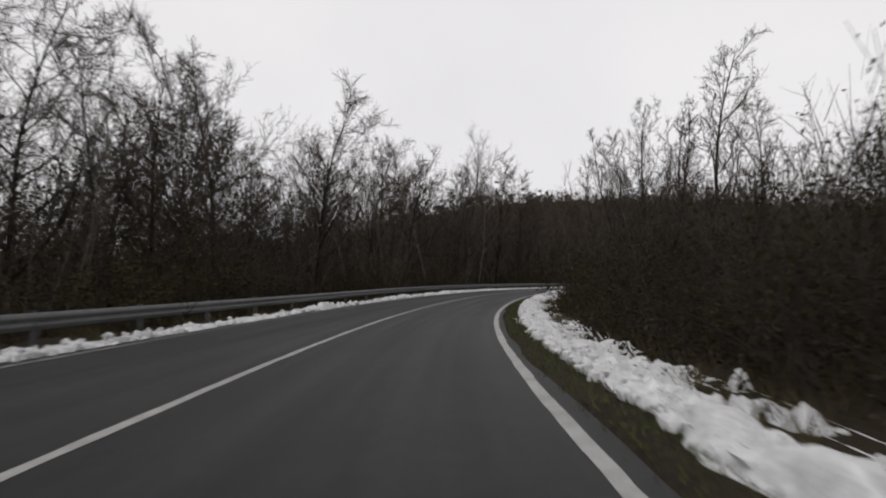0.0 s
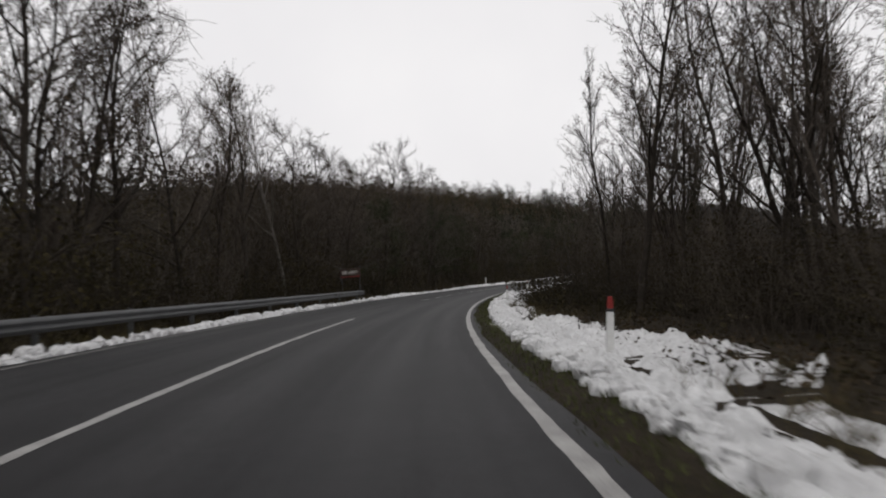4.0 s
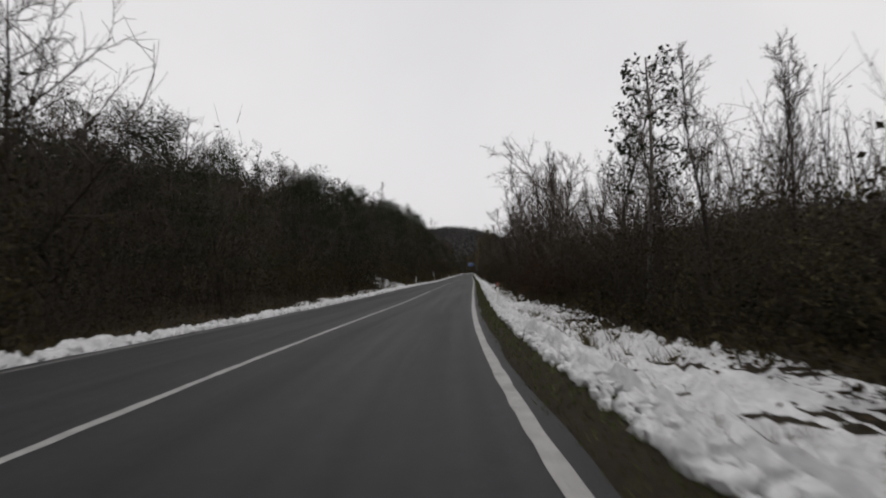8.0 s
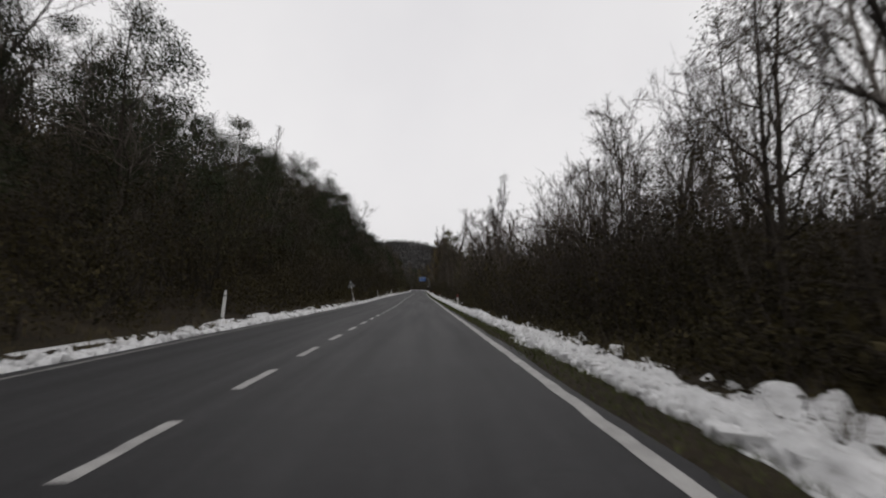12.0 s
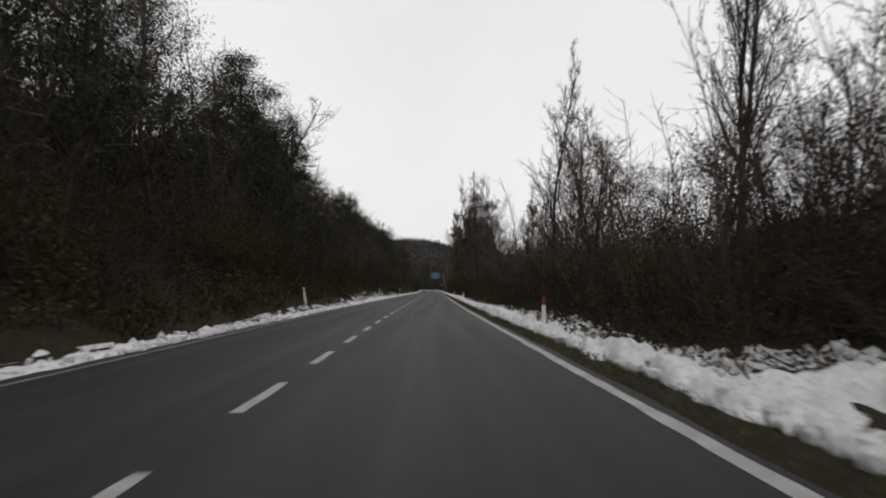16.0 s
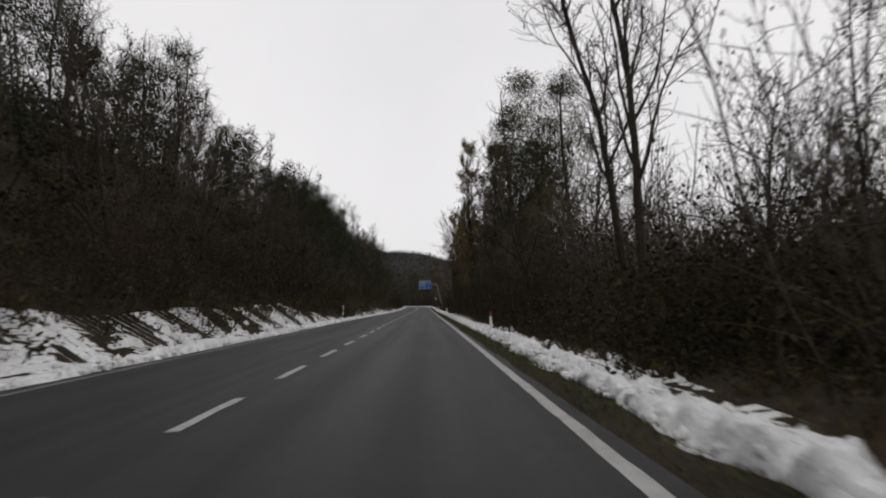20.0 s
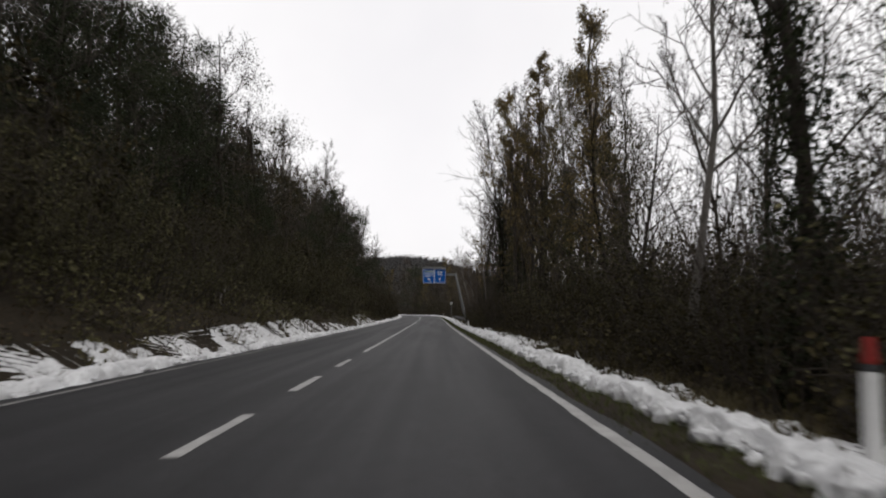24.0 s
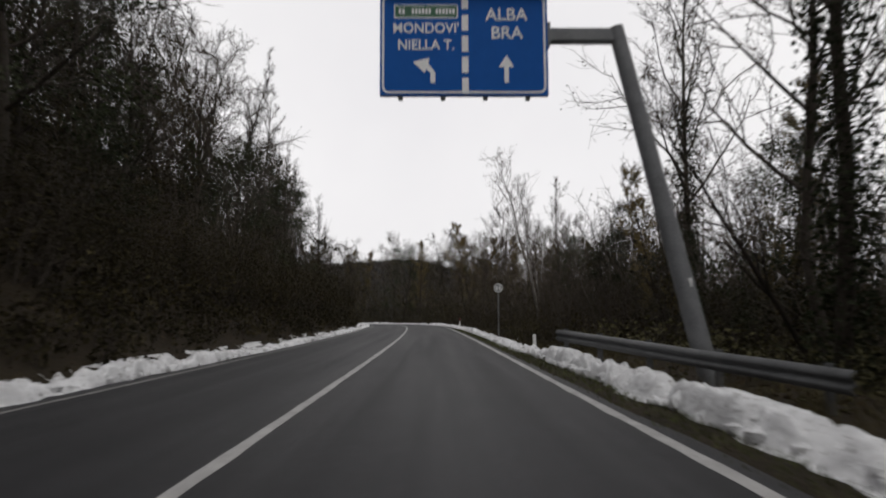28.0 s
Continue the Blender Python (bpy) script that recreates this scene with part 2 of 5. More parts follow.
def ground_rise(s, d):
    """How far the land lies over the road's edge."""
    left, right = -d - WL, d - WR
    hill = smooth(s, 118, 175)
    steep = np.interp(s, [170, 215, 240, 255, 300, 430], [0.05, 0.10, 0.33, 0.36, 0.5, 0.66])
    bank = hill * (steep * np.clip(left - 1.3, 0, 32) + np.interp(s, [210, 300], [0.0, 0.15]) * np.clip(left - 33, 0, 150) - np.interp(s, [215, 300], [0, 26]) * smooth(left, 200, 520)) \
        + (1 - hill) * (-0.5 * smooth(left, 1.2, 5) - 1.2 * smooth(left, 5, 14) + 3.2 * smooth(left, 30, 90) + 2.5 * smooth(left, 60, 160) + 4 * smooth(left, 160, 460))
    flat = -0.25 * smooth(right, 0.4, 2.2) - 0.6 * smooth(right, 3, 14) + 0.6 * smooth(right, 30, 80) + 5 * smooth(right, 140, 440) \
        + 29 * smooth(right, 65, 150) * smooth(s, 440, 520) * (1 - smooth(s, 630, 680))
    return np.where(d < 0, np.where(left > 0, bank, 0), np.where(right > 0, flat, 0))


def land(s, d):
    x, y = spot(s, d)
    away = np.clip(np.where(d < 0, -d - WL, d - WR) - 0.6, 0, 4) / 4
    return paved(s, d) + ground_rise(s, d) + away * ((vnoise(x, y, 2.3) - 0.5) * 0.25 + (vnoise(x, y, 9) - 0.5) * 0.8)


gs = np.arange(-60, 790, 0.5)
gd = np.concatenate([[-40.8], -np.geomspace(40, 9.4, 11), np.arange(-9, -3.4, 0.2), [0], np.arange(3.8, 10, 0.33), np.geomspace(10.4, 40, 11), [40.8]])
dd = np.repeat(gd[None], len(gs), 0)
ss = np.repeat(gs[:, None], len(gd), 1)
gz = land(ss, dd) - np.where((dd > -3.6) & (dd < 3.9), 0.15, 0.02)
gz = gz - np.where(np.abs(dd) > 40.4, 4.0, 0)
v1, f1 = sheet(gs, dd, gz)
axis = np.concatenate([-np.geomspace(2600, 620, 14), np.arange(-600, 601, 12), np.geomspace(620, 2600, 14)])
cx, cy = -60.0, 330.0
far_x, far_y = np.meshgrid(axis + cx, axis * 1.15 + cy)


def nearest(x, y):
    x, y = np.ravel(x), np.ravel(y)
    i = np.empty(len(x), int)
    for a in range(0, len(x), 4000):
        i[a:a + 4000] = ((x[a:a + 4000, None] - RX) ** 2 + (y[a:a + 4000, None] - RY) ** 2).argmin(1)
    dx, dy = x - RX[i], y - RY[i]
    lat = dx * np.cos(RTH[i]) + dy * np.sin(RTH[i])
    away = np.hypot(dx, dy)
    return RS[i], np.where(lat < 0, -away, away)


AHEAD = Vector((-np.sin(RTH[340]), np.cos(RTH[340])))


def far_land(x, y):
    s, d = nearest(x, y)
    x, y = np.ravel(x), np.ravel(y)
    z = land(s, d)
    ox, oy = x - RX[278], y - RY[278]
    f, r = ox * AHEAD.x + oy * AHEAD.y, ox * AHEAD.y - oy * AHEAD.x
    ridge = smooth(f, 500, 1400) * (78 * (1 - smooth(r, -80, 300)) + 18) * (0.85 + 0.3 * vnoise(x, y, 260))
    z = np.where(f > 400, np.minimum(z, 30), z) + ridge
    return z + (vnoise(x, y, 70) - 0.5) * 6 * smooth(np.abs(d), 40, 120), d


fz, fd = far_land(far_x, far_y)
fz = fz - np.where(np.abs(fd) < 46, 2.5, 0)
n = len(axis)
idx = np.arange(n * n).reshape(n, n)
f2 = np.stack([idx[:-1, :-1], idx[:-1, 1:], idx[1:, 1:], idx[1:, :-1]], -1).reshape(-1, 4) + len(v1)
v2 = np.stack([far_x.ravel(), far_y.ravel(), fz], -1)
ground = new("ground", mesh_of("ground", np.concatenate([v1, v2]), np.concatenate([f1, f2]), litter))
tagged(ground, "brown leaf-littered woodland floor on rolling land", "ground", kind="structure")

# ---- road and markings ----
rs = np.arange(-60, 790, 1.0)
rd = np.repeat(np.array([[-WL - 0.28, -WL, -1.7, 0, 1.9, WR, WR + 0.14]]), len(rs), 0)
rd[:, 0] -= 0.15 * vnoise(rs, 0 * rs, 3)
rd[:, -1] += 0.16 * vnoise(rs, 5 + 0 * rs, 2.5)
rz = paved(np.repeat(rs[:, None], 7, 1), rd)
rv, rf = sheet(rs, rd, rz)
road = new("road", mesh_of("road", rv, rf, asphalt))
lanes = road.data.uv_layers.new(name="lanes")
corner = np.array(rf).ravel()
lanes.data.foreach_set("uv", np.stack([rd.ravel()[corner], np.repeat(rs, 7)[corner]], -1).ravel())
tagged(road, "damp dark grey asphalt two-lane country road", "road", kind="structure")


def stripe(name, s0, s1, d, width, mat=None, step=0.3):
    a = np.linspace(s0, s1, max(2, int((s1 - s0) / step) + 1))
    w = np.stack([d - width / 2 + 0.030 * (vnoise(a, d + 0 * a, 0.5) - 0.5), d + width / 2 + 0.030 * (vnoise(a, 9 + d + 0 * a, 0.5) - 0.5)], -1)
    v, f = sheet(a, w, paved(np.repeat(a[:, None], 2, 1), w) + 0.005)
    ob = part(name, mesh_of(name, v, f, mat or paint), parent=road, label="worn white painted line")
    return ob


stripe("edge_line", -60, 785, WR, 0.14)
stripe("edge_line", -60, 785, -WL, 0.09, dirty_paint)
stripe("centre_line", -60, 106.0, 0, 0.13)
stripe("centre_line", 144.4, 228, 0, 0.13)
stripe("centre_line", 519.3, 785, 0, 0.14)
for s0 in (126.0, 131.0, 135.6, 140.2):
    stripe("centre_dash", s0, s0 + 2.25, 0, 0.13)
for k in range(-6, 56):
    s0, s1 = np.interp([k, k + 0.5], [-6, 0, 23, 27, 32, 36, 40, 53, 56], [231.5, 257.35, 360.6, 378.5, 401.95, 421.0, 440.8, 502.8, 518.2])
    stripe("centre_dash", s0, s1, 0, 0.14)

# ---- snow ----


def zone(s, a, b, ease=8.0):
    return smooth(s, a - ease, a) * (1 - smooth(s, b, b + ease))


def lumps(s, d):
    """Rough heaps of ploughed snow, 0 to 1."""
    x, y = spot(s, d)
    billow = lambda size: 1 - np.abs(2 * vnoise(x + 40, y, size) - 1)
    return 0.30 * vnoise(x, y, 1.1) + 0.30 * billow(0.5) + 0.30 * billow(0.27) + 0.10 * vnoise(x, y, 4.5)


def snow_depth(a, d0, wide, high, bare, crest, k, hump, thin):
    """Lateral places and snow heights for rows a of a bank whose edge by the road is d0."""
    side = 1 if d0 > 0 else -1
    w = wide(a)[:, None]
    u = np.linspace(0, 1, k)[None] ** 1.15
    edge = 0.5 * (vnoise(a, 3 + 0 * a, 2.1) - 0.5)[:, None] + 0.26 * (vnoise(a, 30 + 0 * a, 0.45) - 0.5)[:, None]
    edge = edge + (0.4 * zone(a, 158, 212, 16)[:, None] if side > 0 else 0.0)
    d = d0 + side * (edge * (1 - u) + u * w)
    s = np.repeat(a[:, None], k, 1)
    across = d * side - abs(d0)
    core = smooth(across - edge * 0.3, 0.0, 0.18) * (1 - smooth(across, crest, crest * 2))
    n = smooth(lumps(s, d), 0.28, 0.80)
    amount = (0.35 + 1.1 * vnoise(a, 17 + 0 * a, 7)[:, None]) * thin(a)[:, None]
    x, y = (s * 0.42, d * 1.7) if side < 0 else (s * 0.6, d * 1.1)
    n2 = 0.18 * vnoise(x + 9, y, 1.2) + 0.38 * vnoise(x, y + 9, 0.42) + 0.36 * vnoise(x + 5, y + 9, 0.2) + 0.08 * vnoise(x, y + 30, 5)
    patch = 1.3 * (n2 - np.interp(across / w, [0, 0.25, 0.6, 1.0], [0.40, 0.46 + bare, 0.54 + bare, 0.66 + bare]))
    patch = np.where(patch < 0, patch * (5 if side < 0 else 2) - (0.03 if side < 0 else 0.0), patch + 0.02)
    h = np.maximum(high * amount * core * (0.02 + 1.9 * n) - 0.02, np.where(across > 0.3, np.minimum(patch, 0.03 + hump * n * n), -0.1))
    return s, d, np.where((u <= 0) | (u >= 1), -0.25, h)


def bank(name, s0, s1, d0, wide, high, bare, crest, k, hump, thin, label):
    """A ridge of thrown-up snow beside the road, breaking up into patches outwards."""
    a = np.arange(s0, s1, 0.14)
    s, d, h = snow_depth(a, d0, wide, high, bare, crest, k, hump, thin)
    v, f = sheet(a, d, land(s, d) + h)
    ob = new(name, mesh_of(name, v, f, snow))
    return tagged(ob, label, "snow", kind="structure")


def clods(seed, count, d0, spread, top, label):
    """Broken lumps of frozen snow left by the plough, along a bank."""
    r = np.random.RandomState(seed)
    s = r.uniform(0, 640, count)
    keep = r.rand(count) < 0.25 + 0.9 * vnoise(s, 50 + 0 * s, 5)
    s = s[keep]
    m = len(s)
    d = d0 + np.sign(d0) * (r.gamma(2.2, spread / 2.2, m) - 0.06)
    size = np.minimum(0.025 + r.gamma(2.0, top / 2.6, m), 0.13)
    bm = bmesh.new()
    bmesh.ops.create_icosphere(bm, subdivisions=1, radius=1)
    ball = np.array([q.co for q in bm.verts])
    tri = np.array([[q.index for q in f.verts] for f in bm.faces])
    bm.free()
    v = ball[None] * r.uniform(0.6, 1.3, (m, len(ball), 1)) * (size[:, None, None] * r.uniform(0.6, 1.3, (m, 1, 3)))
    x, y = spot(s, d)
    rise = 0.10 * np.exp(-((np.abs(d) - abs(d0) - 0.35) / 0.3) ** 2)
    v = v + np.stack([x, y, land(s, d) + rise * r.rand(m) + size * 0.25], -1)[:, None]
    f = tri[None] + np.arange(m)[:, None, None] * len(ball)
    return tagged(new("snow_clods", mesh_of("snow_clods", v.reshape(-1, 3), f.reshape(-1, 3), snow, False)), label, "snow", kind="stuff")


wide_right = lambda s: 1.7 + 0.9 * vnoise(s, 1 + 0 * s, 14) + 1.6 * zone(s, 140, 190, 12) + 1.9 * zone(s, 335, 396, 12) + 2.2 * zone(s, 94, 107, 5) - 0.7 * zone(s, 572, 612, 8)
wide_left = lambda s: 0.6 + 0.4 * vnoise(s, 2 + 0 * s, 9) + 0.5 * zone(s, 150, 760, 14) + 0.7 * zone(s, 204, 236, 8) + 3.4 * zone(s, 241, 250, 6) + 1.7 * zone(s, 396, 462, 13) + 1.2 * zone(s, 569, 578, 6) + 0.9 * zone(s, 500, 548, 12)
bank("snow_bank", 0, 720, WR + 0.78, wide_right, 0.165, 0.0, 0.5, 36, 0.26, lambda s: 1 - 0.45 * zone(s, 312, 336, 6), "ploughed lumpy white snow bank along the grass verge")
bank("snow_bank", 0, 720, -WL - 0.32, wide_left, 0.13, 0.13, 0.30, 36, 0.12, lambda s: 1 - 0.6 * zone(s, 304, 376, 8), "low broken ridge of dirty snow at the road edge")
clods(61, 21000, WR + 0.80, 0.37, 0.085, "broken clods of old snow on the bank")
clods(62, 11000, -WL - 0.34, 0.26, 0.06, "broken clods of dirty snow at the road edge")

# ---- plants: growth ----


def limb(rng, start, way, length, n, wander, lift):
    """Points of a bending limb."""
    p, q = np.array(start, float), np.array(way, float)
    pts = [p]
    for _ in range(n - 1):
        q = q + rng.normal(0, wander, 3) + np.array([0, 0, lift])
        q = q / np.linalg.norm(q)
        p = p + q * length / (n - 1)
        pts.append(p)
    return np.array(pts)


def sprout(rng, pts, frac, tilt, turn):
    """A place on a limb and a way that leaves it at an angle."""
    k = min(frac, 0.999) * (len(pts) - 1)
    i = int(k)
    at = pts[i] + (pts[i + 1] - pts[i]) * (k - i)
    ax = pts[i + 1] - pts[i]
    ax = ax / np.linalg.norm(ax)
    side = np.cross(ax, [0.3, 0.1, 1.0] if abs(ax[2]) < 0.9 else [1.0, 0.2, 0])
    side = side / np.linalg.norm(side)
    side = side * np.cos(turn) + np.cross(ax, side) * np.sin(turn)
    return at, ax * np.cos(tilt) + side * np.sin(tilt)


def tubes(limbs):
    """Tapered tubes round limbs (points, start radius, end radius, sides)."""
    groups, vs, fs, base = {}, [], [], 0
    for pts, r0, r1, k in limbs:
        groups.setdefault((len(pts), k), []).append((pts, r0, r1))
    for (n, k), items in groups.items():
        p = np.array([i[0] for i in items])
        r = np.array([np.linspace(i[1], i[2], n) for i in items])
        ax = p[:, -1] - p[:, 0]
        ax = ax / np.linalg.norm(ax, axis=1, keepdims=True)
        ref = np.where(np.abs(ax[:, 2:]) < 0.8, [[0, 0, 1.0]], [[1.0, 0, 0]])
        u = np.cross(ax, ref)
        u = u / np.linalg.norm(u, axis=1, keepdims=True)
        w = np.cross(ax, u)
        ang = np.arange(k) * 2 * np.pi / k
        ring = u[:, None] * np.cos(ang)[None, :, None] + w[:, None] * np.sin(ang)[None, :, None]
        v = p[:, :, None] + ring[:, None] * r[:, :, None, None]
        b = len(items)
        idx = np.arange(b * n * k).reshape(b, n, k) + base
        nxt = np.roll(idx, -1, 2)
        f = np.stack([idx[:, :-1], nxt[:, :-1], nxt[:, 1:], idx[:, 1:]], -1).reshape(-1, 4)
        vs.append(v.reshape(-1, 3))
        fs.append(f)
        base += b * n * k
    return np.concatenate(vs), np.concatenate(fs)


def leaves(rng, at, size, droop=0.0):
    """Pointed leaf blades or tufts at those places, turned at random."""
    n = len(at)
    a = rng.normal(0, 1, (n, 3))
    a[:, 2] -= droop
    a = a / np.linalg.norm(a, axis=1, keepdims=True)
    b = np.cross(a, rng.normal(0, 1, (n, 3)))
    b = b / np.linalg.norm(b, axis=1, keepdims=True)
    c = np.cross(a, b)
    z = size * rng.uniform(0.6, 1.35, (n, 1))
    v = np.stack([at, at + a * z * 0.5 + b * z * 0.34 + c * z * 0.1, at + a * z, at + a * z * 0.5 - b * z * 0.34 + c * z * 0.1], 1)
    return v.reshape(-1, 3), np.arange(4 * n).reshape(n, 4)


def bare_tree(seed, h, r, first=0.3, tilt=0.8, reach=0.34, count=15, fork=0.35, leaf=0, leaf_size=0.13, ivy=0.0, thick=1.0, twigs=6, boughs=6):
    """Trunk, crown and leaf meshes of a broad-leaved tree in winter. fork: how strongly the limbs climb."""
    rng = np.random.RandomState(seed)
    trunk = limb(rng, (0, 0, -0.4), (rng.normal(0, 0.05), rng.normal(0, 0.05), 1), h + 0.4, 10, 0.07, 0.06)
    stems, crown, tips = [(trunk, r, r * 0.12, 8)], [], []
    for i in range(count):
        fr = first + (0.97 - first) * (i + rng.uniform(0, 0.8)) / count
        at, way = sprout(rng, trunk, fr, tilt * rng.uniform(0.7, 1.2), i * 2.4 + rng.uniform(-0.5, 0.5))
        ln = h * reach * (1.12 - 0.75 * (fr - first) / (1 - first)) * rng.uniform(0.65, 1.2)
        l1 = limb(rng, at, way, ln, 6, 0.16, fork * 0.3)
        r1 = max(0.02, r * (1.1 - fr) * 0.55)
        stems.append((l1, r1, 0.012 * thick, 5))
        for j in range(boughs):
            at2, way2 = sprout(rng, l1, 0.2 + 0.78 * (j + rng.uniform(0, 0.9)) / boughs, rng.uniform(0.5, 1.0), rng.uniform(0, 6.3))
            l2 = limb(rng, at2, way2, ln * rng.uniform(0.3, 0.52), 4, 0.2, fork * 0.25)
            crown.append((l2, max(0.014, r1 * 0.4) * thick, 0.008 * thick, 3))
            for k in range(twigs):
                at3, way3 = sprout(rng, l2, 0.15 + 0.82 * (k + rng.uniform(0, 0.9)) / twigs, rng.uniform(0.4, 1.0), rng.uniform(0, 6.3))
                l3 = limb(rng, at3, way3, ln * rng.uniform(0.12, 0.26), 3, 0.25, fork * 0.2)
                crown.append((l3, 0.010 * thick, 0.005 * thick, 3))
                tips.append(l3)
    out = {"trunk": tubes(stems), "crown": tubes(crown)}
    places = []
    if leaf:
        t = np.array(tips)[rng.randint(0, len(tips), leaf)]
        u = rng.rand(leaf, 1)
        places.append(t[:, 0] + (t[:, 2] - t[:, 0]) * u + rng.normal(0, leaf_size * 0.8, (leaf, 3)))
    if ivy:
        m = int(9000 * ivy)
        k = rng.rand(m) * ivy * (len(trunk) - 1.01)
        i = k.astype(int)
        c = trunk[i] + (trunk[i + 1] - trunk[i]) * (k - i)[:, None]
        a = rng.uniform(0, 6.3, m)
        w = (r * 1.1 + rng.gamma(2, 0.125, m)) * (1.12 - 0.6 * k / len(trunk))
        places.append(c + np.stack([np.cos(a) * w, np.sin(a) * w, rng.normal(0, 0.1, m)], -1))
    if places:
        out["foliage"] = leaves(rng, np.concatenate(places), leaf_size, 0.4)
    return out


def leafy_tree(seed, h, wide, leaf=11000, size=0.10, n=70, puff=1.0):
    """A dense, dark tree whose clumps of leaves leave gaps."""
    rng = np.random.RandomState(seed)
    base = bare_tree(seed, h, h * 0.014, 0.2, 0.95, wide, 16, 0.3, 0, twigs=4)
    rng = np.random.RandomState(seed + 50)
    a, u = rng.uniform(0, 6.3, n), rng.uniform(0.18, 1, n)
    w = h * wide * np.sin(np.clip(1.15 - u, 0.06, 1) * 1.5) * rng.uniform(0.45, 1.0, n)
    mid = np.stack([np.cos(a) * w, np.sin(a) * w, h * u], -1)
    k = rng.randint(0, n, leaf)
    way = rng.normal(0, 1, (leaf, 3))
    way = way / np.linalg.norm(way, axis=1, keepdims=True) * rng.rand(leaf, 1) ** 0.45
    at = mid[k] + way * np.array([1.0, 1.0, 0.72]) * (h / 11) * puff * rng.uniform(0.6, 1.15, n)[k][:, None]
    base["foliage"] = leaves(rng, at, size, 0.3)
    return base


def pine(seed, h):
    rng = np.random.RandomState(seed)
    trunk = limb(rng, (0, 0, -0.3), (0.02, 0, 1), h + 0.3, 9, 0.03, 0.05)
    stems, crown, at = [(trunk, 0.13, 0.03, 8)], [], []
    for i in range(26):
        fr = 0.42 + 0.56 * i / 26
        a, way = sprout(rng, trunk, fr, rng.uniform(1.1, 1.4), i * 2.4)
        ln = (1 - fr) * 3.2 + 0.45
        l1 = limb(rng, a, way, ln * rng.uniform(0.6, 1.1), 5, 0.08, 0.07)
        crown.append((l1, 0.025, 0.008, 4))
        for j in range(5):
            b, w2 = sprout(rng, l1, 0.4 + 0.12 * j, 0.7, rng.uniform(0, 6.3))
            l2 = limb(rng, b, w2, 0.45, 3, 0.15, 0.1)
            crown.append((l2, 0.01, 0.005, 3))
            at.append(l2[2] + rng.normal(0, 0.10, (9, 3)))
    return {"trunk": tubes(stems), "crown": tubes(crown), "foliage": leaves(rng, np.concatenate(at), 0.16)}


def shrub(seed, h, w, stems=46, leaf=500, size=0.16, side=5):
    """A thicket of arching stems with side twigs and some leaves."""
    rng = np.random.RandomState(seed)
    out, tips = [], []
    for i in range(stems):
        a, q = rng.uniform(0, 6.3), rng.rand() ** 0.5
        foot = np.array([np.cos(a) * q * w * 0.42, np.sin(a) * q * w * 0.42, -0.3])
        way = np.array([np.cos(a) * 0.35 * q + rng.normal(0, 0.2), np.sin(a) * 0.35 * q + rng.normal(0, 0.2), 1.0])
        ln = h * rng.uniform(0.45, 1.1) * (1.08 - 0.45 * q * q)
        l1 = limb(rng, foot, way / np.linalg.norm(way), ln, 5, 0.15, -0.02)
        out.append((l1, rng.uniform(0.012, 0.03), 0.006, 3))
        for j in range(side):
            b, w2 = sprout(rng, l1, 0.25 + 0.72 * (j + rng.rand()) / side, rng.uniform(0.5, 1.1), rng.uniform(0, 6.3))
            l2 = limb(rng, b, w2, ln * rng.uniform(0.15, 0.38), 3, 0.25, 0.03)
            out.append((l2, 0.009, 0.005, 3))
            tips.append(l2)
    t = np.array(tips)[rng.randint(0, len(tips), leaf)]
    at = t[:, 0] + (t[:, 2] - t[:, 0]) * rng.rand(leaf, 1) + rng.normal(0, 0.14, (leaf, 3))
    return {"wood": tubes(out), "foliage": leaves(rng, at, size, 0.2)}


def thin_wood(seed, h, w, stems, twigs, leaf, size=0.07, fat=1.0, bends=3):
    """A clump of thin upright stems feathered with fine twigs."""
    rng = np.random.RandomState(seed)
    out, tips = [], []
    for i in range(stems):
        a, q = rng.uniform(0, 6.3), rng.rand() ** 0.5
        foot = np.array([np.cos(a) * q * w * 0.4, np.sin(a) * q * w * 0.4, -0.3])
        way = np.array([np.cos(a) * 0.22 * q + rng.normal(0, 0.1), np.sin(a) * 0.22 * q + rng.normal(0, 0.1), 1.0])
        ln = h * rng.uniform(0.4, 1.1)
        l1 = limb(rng, foot, way / np.linalg.norm(way), ln, 6, 0.09, 0.02)
        out.append((l1, (0.010 + 0.0035 * ln) * fat, 0.006 * fat, 4))
        for j in range(twigs):
            fr = 0.12 + 0.87 * (j + rng.rand()) / twigs
            b, w2 = sprout(rng, l1, fr, rng.uniform(0.4, 1.1), rng.uniform(0, 6.3))
            l2 = limb(rng, b, w2, ln * rng.uniform(0.08, 0.26) * (1.15 - 0.6 * fr), bends, 0.2, 0.06)
            out.append((l2, 0.008 * fat, 0.004 * fat, 3))
            tips.append(l2)
    t = np.array(tips)[rng.randint(0, len(tips), leaf)]
    at = t[:, 0] + (t[:, -1] - t[:, 0]) * rng.rand(leaf, 1) + rng.normal(0, 0.06, (leaf, 3))
    return {"wood": tubes(out), "foliage": leaves(rng, at, size, 0.2)}


def stock(name, built, woods, leaf, label, category, group):
    """Meshes of one plant, kept so that copies share them."""
    pick_mat = {"foliage": leaf, "crown": twig_bark}
    meshes = [(k, mesh_of(k, *v, pick_mat.get(k, woods), k != "foliage")) for k, v in built.items()]
    return name, meshes, label, category, group


